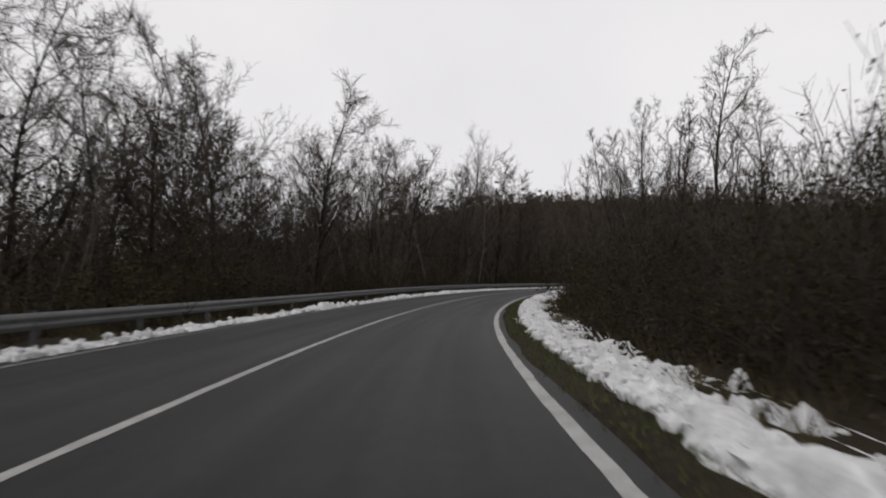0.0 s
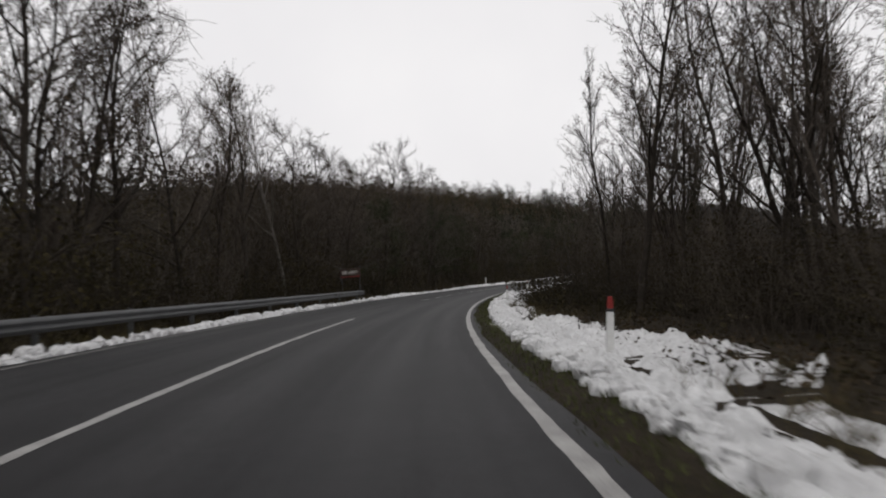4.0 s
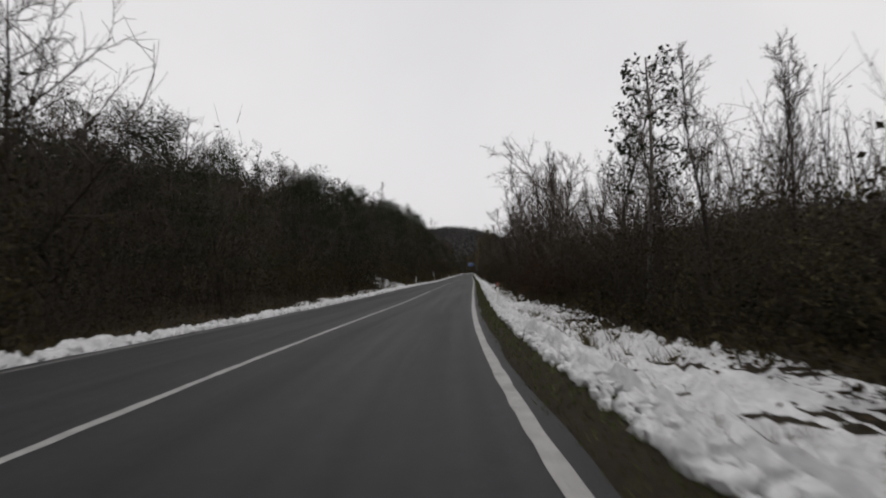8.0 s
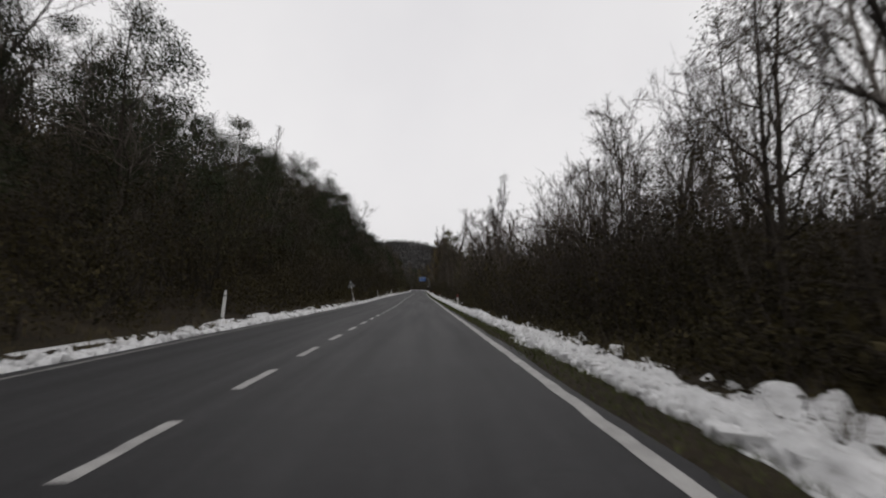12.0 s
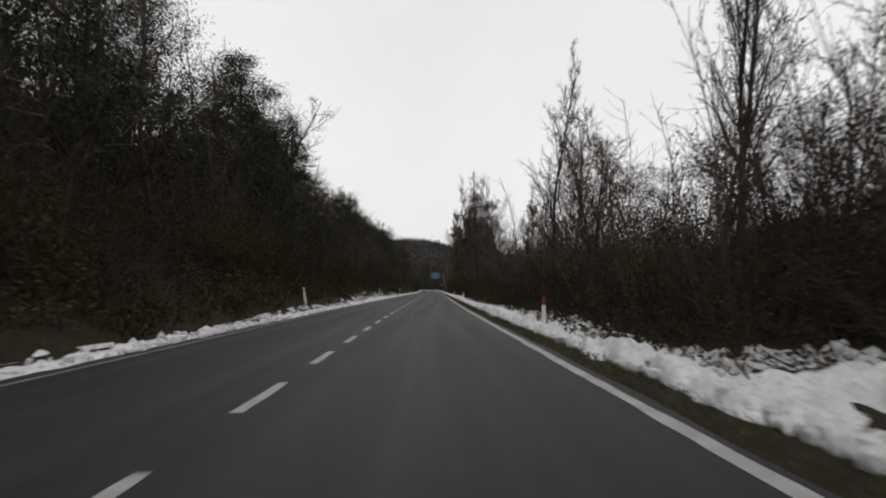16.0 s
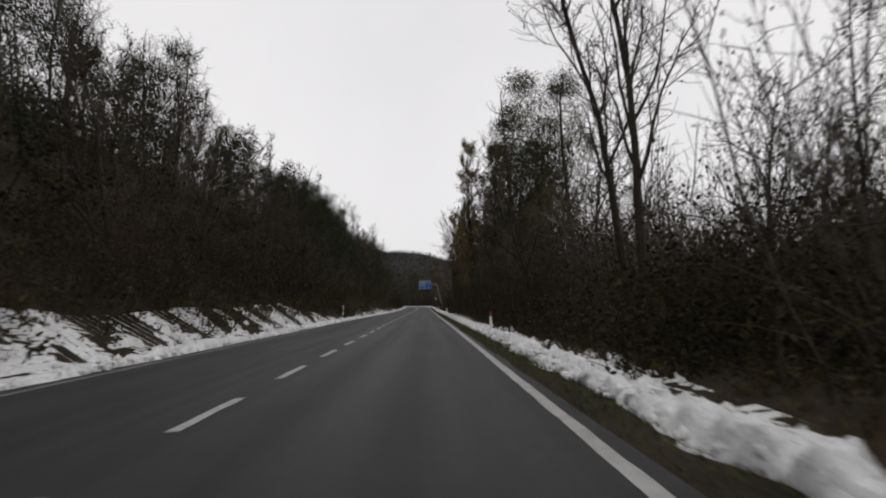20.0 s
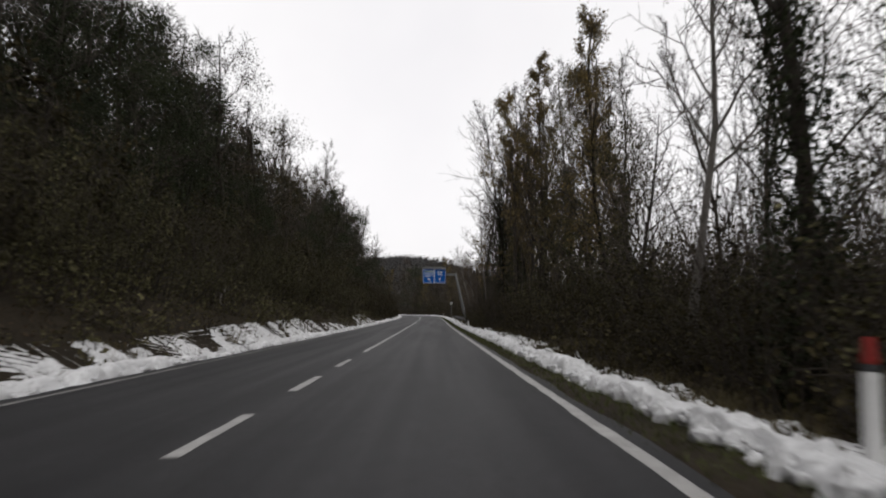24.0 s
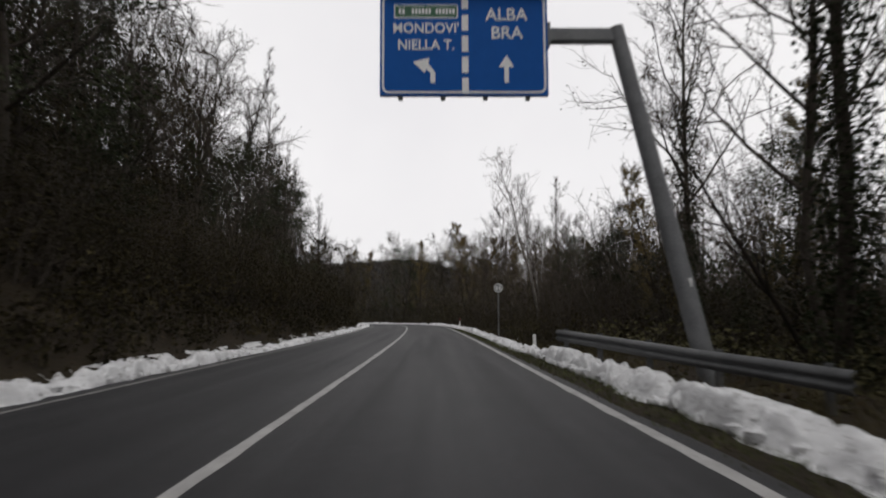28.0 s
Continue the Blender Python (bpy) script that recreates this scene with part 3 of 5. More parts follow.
def plant(kind, s, d, size=1.0, turn=0.0, lean=(0, 0), high=1.0, sink=0.0):
    """Sets a plant of that stock on the land at s, d."""
    name, meshes, label, category, group = kind
    if category != "tree" and 79 < s < 99 and -15.5 < d < -7.0:
        return None
    x, y = spot(s, d)
    ob = new(name)
    ob.empty_display_size = 0.3
    tagged(ob, label, category, group)
    ob.matrix_basis = Matrix.LocRotScale((x, y, float(land(np.float64(s), np.float64(d))) - sink), Euler((radians(lean[0]), radians(lean[1]), turn)), (size, size, size * high))
    for k, me in meshes:
        p = new(k, me)
        p.parent = ob
    return ob


# ---- plants: the stock ----
BARE = "bare trees along the road"
locusts = [stock("bare_tree", bare_tree(11 + i, 14, 0.155, 0.26, 0.8, 0.31, 18, 0.45, 1900, 0.085, twigs=8), bark, dead_leaf,
                 "tall bare tree with dark seed pods in its twigs", "tree", BARE) for i in range(4)]
uprights = [stock("slender_tree", bare_tree(31 + i, 14, 0.115, 0.25, 0.5, 0.21, 19, 0.7, 500, 0.08, twigs=8), bark, dead_leaf,
                  "slender bare tree with steep grey branches", "tree", BARE) for i in range(3)]
pales = [stock("pale_tree", bare_tree(41 + i, 15, 0.135, 0.34, 0.7, 0.3, 14, 0.5, 260, 0.09), pale_bark, dead_leaf,
               "bare tree with a pale grey trunk", "tree", BARE) for i in range(2)]
great = [stock("pale_tree", bare_tree(47, 19, 0.30, 0.3, 0.75, 0.42, 12, 0.4, 500, 0.09, twigs=8, boughs=8, thick=1.2), pale_bark, dead_leaf,
               "great bare tree with a stout pale forked trunk", "tree", BARE)]
ivied = [stock("ivy_clad_tree", bare_tree(51 + i, 17, 0.15, 0.36, 0.7, 0.25, 18, 0.5, 900, 0.10, 0.62, twigs=8), bark, green_leaf,
               "bare tree with its trunk wrapped in dark ivy", "tree", BARE) for i in range(2)]
spreads = [stock("spreading_tree", bare_tree(61 + i, 9, 0.14, 0.18, 0.95, 0.5, 15, 0.25, 0, thick=1.15, twigs=6), bark, dead_leaf,
                 "bare spreading tree with fine arching twigs", "tree", BARE) for i in range(3)]
yellows = [stock("yellowing_tree", bare_tree(71 + i, 17, 0.16, 0.18, 0.6, 0.22, 18, 0.6, 9000, 0.115), bark, yellow_leaf,
                 "tall tree with thin yellow-brown autumn leaves", "tree", "leafy trees by the road") for i in range(2)]
darks = [stock("evergreen_tree", leafy_tree(81 + i, 11, 0.34), bark, green_leaf,
               "dense dark evergreen tree on the bank", "tree", "evergreen trees on the bank") for i in range(4)]
browns = [stock("brown_leaved_tree", leafy_tree(91 + i, 11, 0.3, 6500, 0.085), bark, brush_leaf,
                "tree with withered brown-green leaves", "tree", "withered trees on the bank") for i in range(3)]
giants = [stock("tall_leafy_tree", leafy_tree(97 + i, 19, 0.2, 24000, 0.11, 120, 0.68), bark, olive_leaf,
                "tall dark tree still dense with olive leaves", "tree", "leafy trees by the road") for i in range(2)]
feathery = [stock("feathery_tree", bare_tree(161 + i, 12, 0.11, 0.14, 0.95, 0.40, 19, 0.3, 2600, 0.07, twigs=9, boughs=8), bark, dead_leaf,
                  "broad bare tree with a dense net of fine twigs", "tree", BARE) for i in range(3)]
saplings = [stock("sapling_clump", thin_wood(171 + i, 7.5, 3.4, 11, 34, 700), twig_bark, dead_leaf,
                  "clump of thin bare saplings in the brush", "sapling", "saplings along the road") for i in range(5)]
olive_trees = [stock("olive_leaved_tree", leafy_tree(191 + i, 9, 0.32, 5200, 0.085), bark, olive_leaf,
                     "small tree with thin faded olive leaves", "tree", "leafy trees by the road") for i in range(2)]
pines = [stock("pine_tree", pine(5, 9.2), pale_bark, green_leaf, "slim pine with a bare pale trunk", "tree", "")]
twiggy = [stock("shrub", shrub(101 + i, 4.2, 5.6, 52, 800, 0.11, 5), bark, brush_leaf,
                "thicket of bare brown stems at the wood's edge", "shrub", "shrubs along the road") for i in range(4)]
russet = [stock("russet_shrub", shrub(115, 4.0, 5.6, 36, 3000, 0.085, 5), bark, red_leaf,
                "thicket with withered red-brown leaves", "shrub", "russet shrubs")]
olive = [stock("olive_shrub", shrub(118 + i, 4.0, 5.0, 34, 2600, 0.10, 4), bark, olive_leaf,
               "bush with faded yellow-green leaves", "shrub", "olive shrubs") for i in range(2)]
bushy = [stock("leafy_shrub", shrub(111 + i, 4.0, 5.6, 36, 2700, 0.10, 4), bark, brush_leaf,
               "dense bramble thicket with olive-brown leaves", "shrub", "shrubs along the road") for i in range(4)]

tall_brush = [stock("tall_thicket", shrub(211 + i, 6.2, 6.4, 46, 3900, 0.075, 7), twig_bark, brush_leaf,
                    "tall thicket of thin stems and withered olive-brown leaves", "shrub", "tall thickets by the road") for i in range(4)]

# ---- plants: marked single trees ----
rng = np.random.RandomState(4)
HEROES = [
    (pines[0], 192.7, 10.4, 1.07, 1.0), (uprights[0], 64.2, 10.1, 1.05, 1.0), (locusts[0], 54.4, 16.4, 1.25, 1.0),
    (ivied[0], 610, 13.5, 1.15, 1.0), (ivied[1], 592.8, 9.3, 1.2, 1.0), (darks[2], 524.0, -20.0, 1.1, 1.0), (darks[3], 529.0, -17.5, 1.1, 1.1), (darks[0], 534.0, -21.0, 1.1, 1.0), (darks[1], 527.0, -10.4, 0.72, 1.1), (darks[0], 533.0, -11.2, 0.76, 1.1), (darks[3], 539.0, -19.0, 1.15, 1.0), (darks[0], 525.0, -14.0, 1.0, 1.0), (darks[1], 530.5, -12.6, 1.0, 1.1), (darks[2], 535.5, -15.0, 1.1, 1.0), (darks[3], 541.0, -13.4, 1.05, 1.1), (olive_trees[0], 364.5, 9.6, 0.9, 1.0), (olive_trees[1], 345.5, 10.2, 0.6, 1.0), (olive_trees[0], 349.0, 9.2, 0.6, 1.0), (olive_trees[1], 352.5, 11.0, 0.7, 1.0),
    (olive_trees[0], 356.0, 9.8, 0.62, 1.0), (olive_trees[1], 360.5, 10.6, 0.7, 1.0), (uprights[0], 239.5, 9.6, 0.72, 1.0), (pales[0], 242.0, 11.4, 0.7, 1.0), (uprights[1], 244.5, 9.2, 0.78, 1.0),
    (pales[1], 247.0, 12.2, 0.8, 1.0), (uprights[2], 249.0, 10.0, 1.1, 1.0), (uprights[0], 252.0, 12.6, 1.2, 1.0), (pales[0], 255.0, 10.4, 1.0, 1.0), (locusts[2], 250.5, 14.5, 1.1, 1.0), (olive_trees[1], 368.0, 10.4, 1.05, 1.0), (olive_trees[1], 386.0, 9.8, 0.45, 1.0), (ivied[0], 549.0, 12.2, 1.2, 1.0), (locusts[2], 551.5, 10.6, 1.2, 1.0), (uprights[0], 547.5, 9.4, 1.25, 1.0), (locusts[3], 555.5, 13.5, 1.3, 1.0), (pales[0], 585.4, 9.0, 1.1, 1.0), (pales[1], 517.4, 9.6, 1.15, 1.0),
    (ivied[1], 509.7, 8.8, 1.25, 1.0), (uprights[1], 357.7, 13.6, 1.15, 1.2), (uprights[2], 358.6, 14.2, 1.1, 1.2),
    (locusts[1], 398.6, 16.1, 1.4, 1.0), (pales[0], 163.9, 10.6, 1.0, 1.0), (great[0], 98.0, -15.4, 1.1, 1.0),
    (ivied[0], 78.8, 12.0, 1.15, 1.0), (uprights[0], 433.2, 8.6, 1.3, 1.0), (uprights[2], 436.0, 9.2, 1.25, 1.0),
    (giants[0], 469.8, 10.2, 1.05, 1.0), (giants[1], 475.5, 9.6, 0.95, 1.0), (giants[1], 463.5, 13.0, 0.95, 1.0), (giants[0], 482.0, 11.0, 0.9, 1.0),
    (yellows[0], 553.0, 9.0, 1.15, 1.0), (yellows[1], 560.0, 11.5, 1.1, 1.0), (yellows[0], 546.0, 10.0, 1.15, 1.0),
    (ivied[1], 562.0, 9.2, 1.2, 1.0), (ivied[0], 557.0, 10.0, 1.25, 1.0), (ivied[1], 567.0, 11.0, 1.1, 1.0), (giants[0], 538.0, 11.5, 0.85, 1.0), (yellows[1], 486.0, 8.6, 1.05, 1.0),
    (uprights[1], 514.9, -20.0, 1.2, 1.0), (uprights[0], 360.7, -22.7, 1.2, 1.0), (spreads[0], 199, -10.5, 0.95, 1.0),
    (spreads[1], 187, -10.5, 1.15, 1.0), (spreads[2], 206, -11, 0.85, 1.0), (pales[0], 630, 9.6, 0.9, 1.0), (pales[1], 635, 10.6, 0.85, 1.0),
    (darks[0], 388.0, -14.0, 1.35, 1.0), (darks[2], 394.0, -16.5, 1.4, 1.0), (darks[3], 401.0, -14.5, 1.35, 1.0),
    (feathery[0], 330.0, 12.5, 0.75, 1.0), (feathery[1], 335.5, 10.8, 0.82, 1.0), (feathery[2], 340.5, 12.2, 0.85, 1.0), (feathery[0], 346.0, 13.4, 0.85, 1.0),
    (darks[1], 466.5, 11.4, 1.05, 1.3), (darks[3], 472.5, 10.8, 1.0, 1.3), (browns[0], 469.0, 12.6, 1.2, 1.2)]
for kind, s, d, size, high in HEROES:
    plant(kind, s, d, size, rng.uniform(0, 6.3), rng.uniform(-2, 2, 2), high)
for s, d, size in ((199.5, 8.4, 0.75), (202, 8.8, 0.9), (205, 8.5, 0.95), (208, 9.0, 1.0), (214, 10.4, 0.8), (452, -9.0, 0.8), (460, -10.5, 0.9), (438, -8.6, 0.7), (531, 9.4, 0.7)):
    plant(russet[0], s, d, size, rng.uniform(0, 6.3), high=rng.uniform(0.8, 1.2))
for kind, s, d, size, lean in ((pales[0], 203.0, 11.9, 0.70, -27), (pales[1], 208.5, 12.0, 0.62, -22), (locusts[1], 256.5, 9.4, 0.72, -14), (locusts[2], 408.0, 10.6, 0.95, -18), (locusts[3], 595.5, 10.4, 0.55, -34)):
    plant(kind, s, d, size, float(along(s)[0]), (rng.uniform(-3, 3), lean))
taken = [(h[1], h[2]) for h in HEROES]

# ---- plants: the wood's edge on both sides ----


def pick(rng, choices):
    k = rng.choice(len(choices), p=np.array([c[1] for c in choices]) / sum(c[1] for c in choices))
    kinds, _, low, top = choices[k]
    return kinds[rng.randint(len(kinds))], rng.uniform(low, top)


for s in np.concatenate([np.arange(16, 92, 5.0), np.arange(92, 132, 2.4), np.arange(132, 232, 5.2), np.arange(232, 610, 3.3), np.arange(610, 775, 5.6)]):
    s = s + rng.uniform(-1.6, 1.6)
    dist = rng.uniform(5.0, 12.5) if not 92 < s < 110 else rng.uniform(10, 15)
    if s < 62:
        choices = [(locusts, 5, 0.5, 0.75), (uprights, 3, 0.55, 0.8), (browns, 1, 0.6, 0.8)]
    elif s < 128:
        choices = [(locusts, 5, 0.75, 1.1), (uprights, 3, 0.7, 1.05), (ivied, 1, 0.75, 0.95)]
    elif s < 222:
        choices = [(uprights, 5, 0.55, 0.95), (spreads, 3, 0.7, 1.0), (locusts, 1, 0.6, 0.8)]
    elif s < 268:
        choices = [(locusts, 3, 0.55, 0.75), (uprights, 5, 0.6, 0.85), (pales, 2, 0.6, 0.8), (browns, 1, 0.6, 0.8)]
    elif s < 330:
        choices = [(locusts, 3, 0.5, 0.7), (uprights, 5, 0.55, 0.8), (browns, 2, 0.6, 0.8)]
    elif s < 362:
        choices = [(locusts, 3, 0.45, 0.65), (uprights, 4, 0.45, 0.7), (browns, 2, 0.55, 0.75)]
    elif 438 < s < 459:
        choices = [(spreads, 3, 0.7, 1.0), (uprights, 1, 0.6, 0.8)]
    elif 395 < s < 440:
        choices = [(locusts, 4, 0.5, 0.7), (uprights, 3, 0.55, 0.75), (spreads, 2, 0.7, 1.0)]
    elif s < 430:
        choices = [(locusts, 4, 0.75, 1.05), (uprights, 4, 0.8, 1.15), (browns, 1, 0.8, 1.0), (spreads, 1, 0.9, 1.2), (yellows, 1, 0.6, 0.75)]
    elif s < 600:
        choices = [(locusts, 4, 0.8, 1.15), (uprights, 5, 0.9, 1.2), (ivied, 1, 0.8, 1.0), (yellows, 2, 0.75, 1.0), (pales, 1, 0.8, 1.0)]
    else:
        choices = [(uprights, 4, 0.5, 0.8), (browns, 2, 0.6, 0.9), (yellows, 2, 0.45, 0.6)]
    kind, size = pick(rng, choices)
    size = size * (0.85 if s < 48 else 0.72 if 379 < s < 395 else 1.0)
    if min(abs(s - a) + abs(WR + dist - b) for a, b in taken) > 2.5:
        plant(kind, s, WR + dist, size, rng.uniform(0, 6.3), rng.uniform(-4, 4, 2), rng.uniform(0.92, 1.1))
for s in np.concatenate([np.arange(8, 24, 2.6), np.arange(24, 90, 1.7), np.arange(90, 150, 1.7), np.arange(150, 260, 2.3), np.arange(260, 340, 4.4), np.arange(340, 430, 4.2), np.arange(430, 690, 3.0), np.arange(690, 775, 5)]):
    s = s + rng.uniform(-1.6, 1.6)
    if s < 128:
        choices, dist = [(feathery, 6, 0.85, 1.25), (locusts, 3, 0.8, 1.1), (uprights, 1, 0.7, 1.0), (pales, 1, 0.8, 1.1)], rng.uniform(5.0, 17)
        if s < 62:
            choices, dist = [(feathery, 7, 0.95, 1.3), (locusts, 3, 0.8, 1.05), (browns, 1, 0.8, 1.0)], rng.uniform(5.5, 15)
    elif s < 184:
        choices, dist = [(feathery, 4, 0.9, 1.2), (browns, 4, 0.85, 1.2), (darks, 2, 0.7, 0.9), (spreads, 3, 1.0, 1.3)], rng.uniform(4.5, 11)
    elif s < 250:
        choices, dist = [(darks, 6, 0.6, 0.9), (browns, 3, 0.6, 0.85), (spreads, 1, 0.6, 0.85)], rng.uniform(4.2, 12)
    elif s < 340:
        choices, dist = [(darks, 5, 0.65, 0.95), (browns, 3, 0.65, 0.9), (uprights, 2, 0.5, 0.75)], rng.uniform(4.5, 13)
    elif s < 400:
        choices, dist = [(darks, 6, 0.9, 1.25), (browns, 4, 0.85, 1.15), (uprights, 3, 0.7, 0.95)], rng.uniform(4.8, 14)
    elif s < 515:
        choices, dist = [(darks, 2, 0.7, 1.0), (browns, 4, 0.7, 0.95), (feathery, 4, 0.6, 0.9), (uprights, 4, 0.65, 0.95)], rng.uniform(4.8, 14)
    else:
        choices, dist = [(darks, 6, 0.9, 1.25), (browns, 5, 0.9, 1.2), (uprights, 5, 0.8, 1.1), (locusts, 1, 0.7, 0.95)], rng.uniform(4.5, 15)
    kind, size = pick(rng, choices)
    size = size * (0.68 if 22 < s < 35 else 0.9 if 35 < s < 60 else 1.14 if 60 < s < 128 else 0.75 if 244 < s < 258 or (s > 612 and dist < 8) else 0.8 if 512 < s < 534 else 1.12 if 538 < s < 562 else 1.0)
    if min(abs(s - a) + abs(-WL - dist - b) for a, b in taken) > 2.5:
        plant(kind, s, -WL - dist, size, rng.uniform(0, 6.3), rng.uniform(-4, 4, 2), rng.uniform(0.92, 1.1))
for s in np.concatenate([np.arange(250, 415, 5.5), np.arange(420, 505, 9), np.arange(508, 640, 5.5)]):
    kind, size = pick(rng, [(darks, 6, 0.8, 1.15), (browns, 3, 0.8, 1.1)])
    s = s + rng.uniform(-2, 2)
    plant(kind, s, -WL - rng.uniform(9, 17), size * np.interp(s, [250, 330, 510, 515, 532, 540], [0.75, 1.0, 1.0, 0.75, 0.75, 1.0]), rng.uniform(0, 6.3), rng.uniform(-4, 4, 2), rng.uniform(0.92, 1.1))
for s in np.arange(4, 760, 5.2):
    s = s + rng.uniform(-1, 1)
    out = 3.6 + 2.4 * smooth(s, 125, 150) * (1 - smooth(s, 205, 240)) + rng.uniform(-0.2, 1.0) + 1.2 * smooth(s, 335, 350) * (1 - smooth(s, 372, 390))
    kinds = twiggy if rng.rand() < (0.75 if s < 300 else 0.5) else bushy
    if 583 < s < 604:
        plant(bushy[rng.randint(4)], s, WR + 8.2 + rng.uniform(-0.4, 1.5), rng.uniform(0.9, 1.2), rng.uniform(0, 6.3), high=rng.uniform(0.8, 1.2))
    elif s > 4 and not 86.5 < s < 113:
        plant(kinds[rng.randint(4)], s, WR + out + 0.9, rng.uniform(0.65, 1.15) * (0.7 if s < 14 else 1.0 if s < 430 else 1.1), rng.uniform(0, 6.3), high=rng.uniform(0.55, 1.35))
    s = s + 2.2 + rng.uniform(-1, 1)
    out = 4.2 + rng.uniform(-0.3, 1.2) if s < 135 else 3.9 + rng.uniform(-0.4, 0.9)
    kinds = twiggy if rng.rand() < 0.35 else bushy
    kinds = olive + olive if 488 < s < 580 and rng.rand() < 0.8 else kinds
    plant(kinds[rng.randint(4)], s, -WL - out, rng.uniform(0.7, 1.15), rng.uniform(0, 6.3), high=rng.uniform(0.6, 1.3))

# saplings and bushes that fill the edge
for s in np.arange(17, 640, 2.9):
    s = s + rng.uniform(-1.2, 1.2)
    out = 5.0 + 2.0 * smooth(s, 125, 150) * (1 - smooth(s, 205, 240)) + rng.gamma(2, 1.6)
    if not (86.5 < s < 113 or 583 < s < 604):
        plant(saplings[rng.randint(5)], s, WR + out, rng.uniform(0.55, 1.1) * (1.0 if s < 230 else 1.15), rng.uniform(0, 6.3), rng.uniform(-3, 3, 2), rng.uniform(0.8, 1.15))
    if s < 200 or rng.rand() < 0.3:
        plant(saplings[rng.randint(5)], s + 1.2, -WL - 4.6 - rng.gamma(2, 2.2), rng.uniform(0.6, 1.1), rng.uniform(0, 6.3), rng.uniform(-3, 3, 2), rng.uniform(0.8, 1.15))
for s in np.arange(89, 127, 2.1):
    plant(tall_brush[rng.randint(4)], s, WR + rng.uniform(8.5, 15), rng.uniform(0.6, 0.95), rng.uniform(0, 6.3), high=rng.uniform(0.8, 1.15))
    kind, size = pick(rng, [(locusts, 4, 0.8, 1.1), (uprights, 4, 0.85, 1.15), (feathery, 2, 0.8, 1.0)])
    plant(kind, s + 1, WR + rng.uniform(9, 18), size, rng.uniform(0, 6.3), rng.uniform(-3, 3, 2))
for s in np.arange(454, 490, 2.2):
    plant(tall_brush[rng.randint(4)], s, WR + rng.uniform(5.8, 10), rng.uniform(0.85, 1.15), rng.uniform(0, 6.3), high=rng.uniform(0.9, 1.25))
for s, d, size in ((459, 10.2, 1.0), (466, 9.4, 1.1), (473, 11.0, 1.15), (479, 9.6, 1.0), (508, 10.6, 0.9), (524, 10.0, 1.0)):
    plant(olive_trees[int(s) % 2], s, d, size, rng.uniform(0, 6.3), rng.uniform(-3, 3, 2))
for s, d, size in ((599, 12.5, 0.6), (604, 14.0, 0.75), (608, 11.8, 0.55), (613, 13.5, 0.7), (618, 12.0, 0.6), (624, 14.5, 0.8), (631, 12.6, 0.65), (638, 13.8, 0.7)):
    plant(darks[int(s) % 4], s, d, size, rng.uniform(0, 6.3))
for s in np.arange(193, 220, 1.7):
    plant(tall_brush[rng.randint(4)], s, WR + rng.uniform(6.0, 10), rng.uniform(0.75, 1.05), rng.uniform(0, 6.3), high=rng.uniform(0.9, 1.2))
for s in np.concatenate([np.arange(296, 402, 1.9), np.arange(586, 645, 1.9)]):
    plant(bushy[rng.randint(4)], s, -WL - rng.uniform(3.6, 7.0), rng.uniform(0.55, 0.9), rng.uniform(0, 6.3), high=rng.uniform(0.7, 1.1))
for s in np.arange(5.5, 18, 1.6):
    plant(twiggy[rng.randint(4)], s, WR + rng.uniform(3.4, 5.4), rng.uniform(0.5, 0.7), rng.uniform(0, 6.3), high=rng.uniform(0.8, 1.1))
for s in np.arange(16, 64, 2.2):
    plant(tall_brush[rng.randint(4)], s, WR + rng.uniform(6.5, 12), rng.uniform(0.75, 1.05), rng.uniform(0, 6.3), high=rng.uniform(0.8, 1.15))
for s in np.arange(18, 64, 3.0):
    plant(browns[rng.randint(3)], s, WR + rng.uniform(6.5, 11), rng.uniform(0.38, 0.55), rng.uniform(0, 6.3))
for s in np.arange(492, 575, 2.4):
    plant(olive[rng.randint(2)], s, -WL - rng.uniform(4.8, 10), rng.uniform(0.8, 1.25), rng.uniform(0, 6.3), high=rng.uniform(0.8, 1.3))
    plant(olive[rng.randint(2)], s + 1, WR + rng.uniform(5.5, 10), rng.uniform(0.7, 1.15), rng.uniform(0, 6.3), high=rng.uniform(0.8, 1.3))
for s in np.arange(16, 152, 2.2):
    plant((tall_brush + bushy)[rng.randint(8)], s, -WL - rng.uniform(4.8, 15), rng.uniform(0.6, 1.0), rng.uniform(0, 6.3), high=rng.uniform(0.8, 1.15))
for s in np.arange(172, 226, 2.6):
    plant((tall_brush + tall_brush + olive)[rng.randint(10)], s, WR + rng.uniform(6.6, 13.5), rng.uniform(0.7, 1.05), rng.uniform(0, 6.3), high=rng.uniform(0.9, 1.25))
for s in np.concatenate([np.arange(250, 336, 2.6), np.arange(586, 668, 2.2)]):
    kind, size = pick(rng, [(tall_brush, 6, 0.8, 1.2), (browns, 2 if s < 400 else 0.5, 0.5, 0.8), (saplings, 3, 0.9, 1.3)])
    plant(kind, s, WR + rng.uniform(7, 14) + (2 if 580 < s < 606 else 0), size, rng.uniform(0, 6.3), high=rng.uniform(0.85, 1.25))
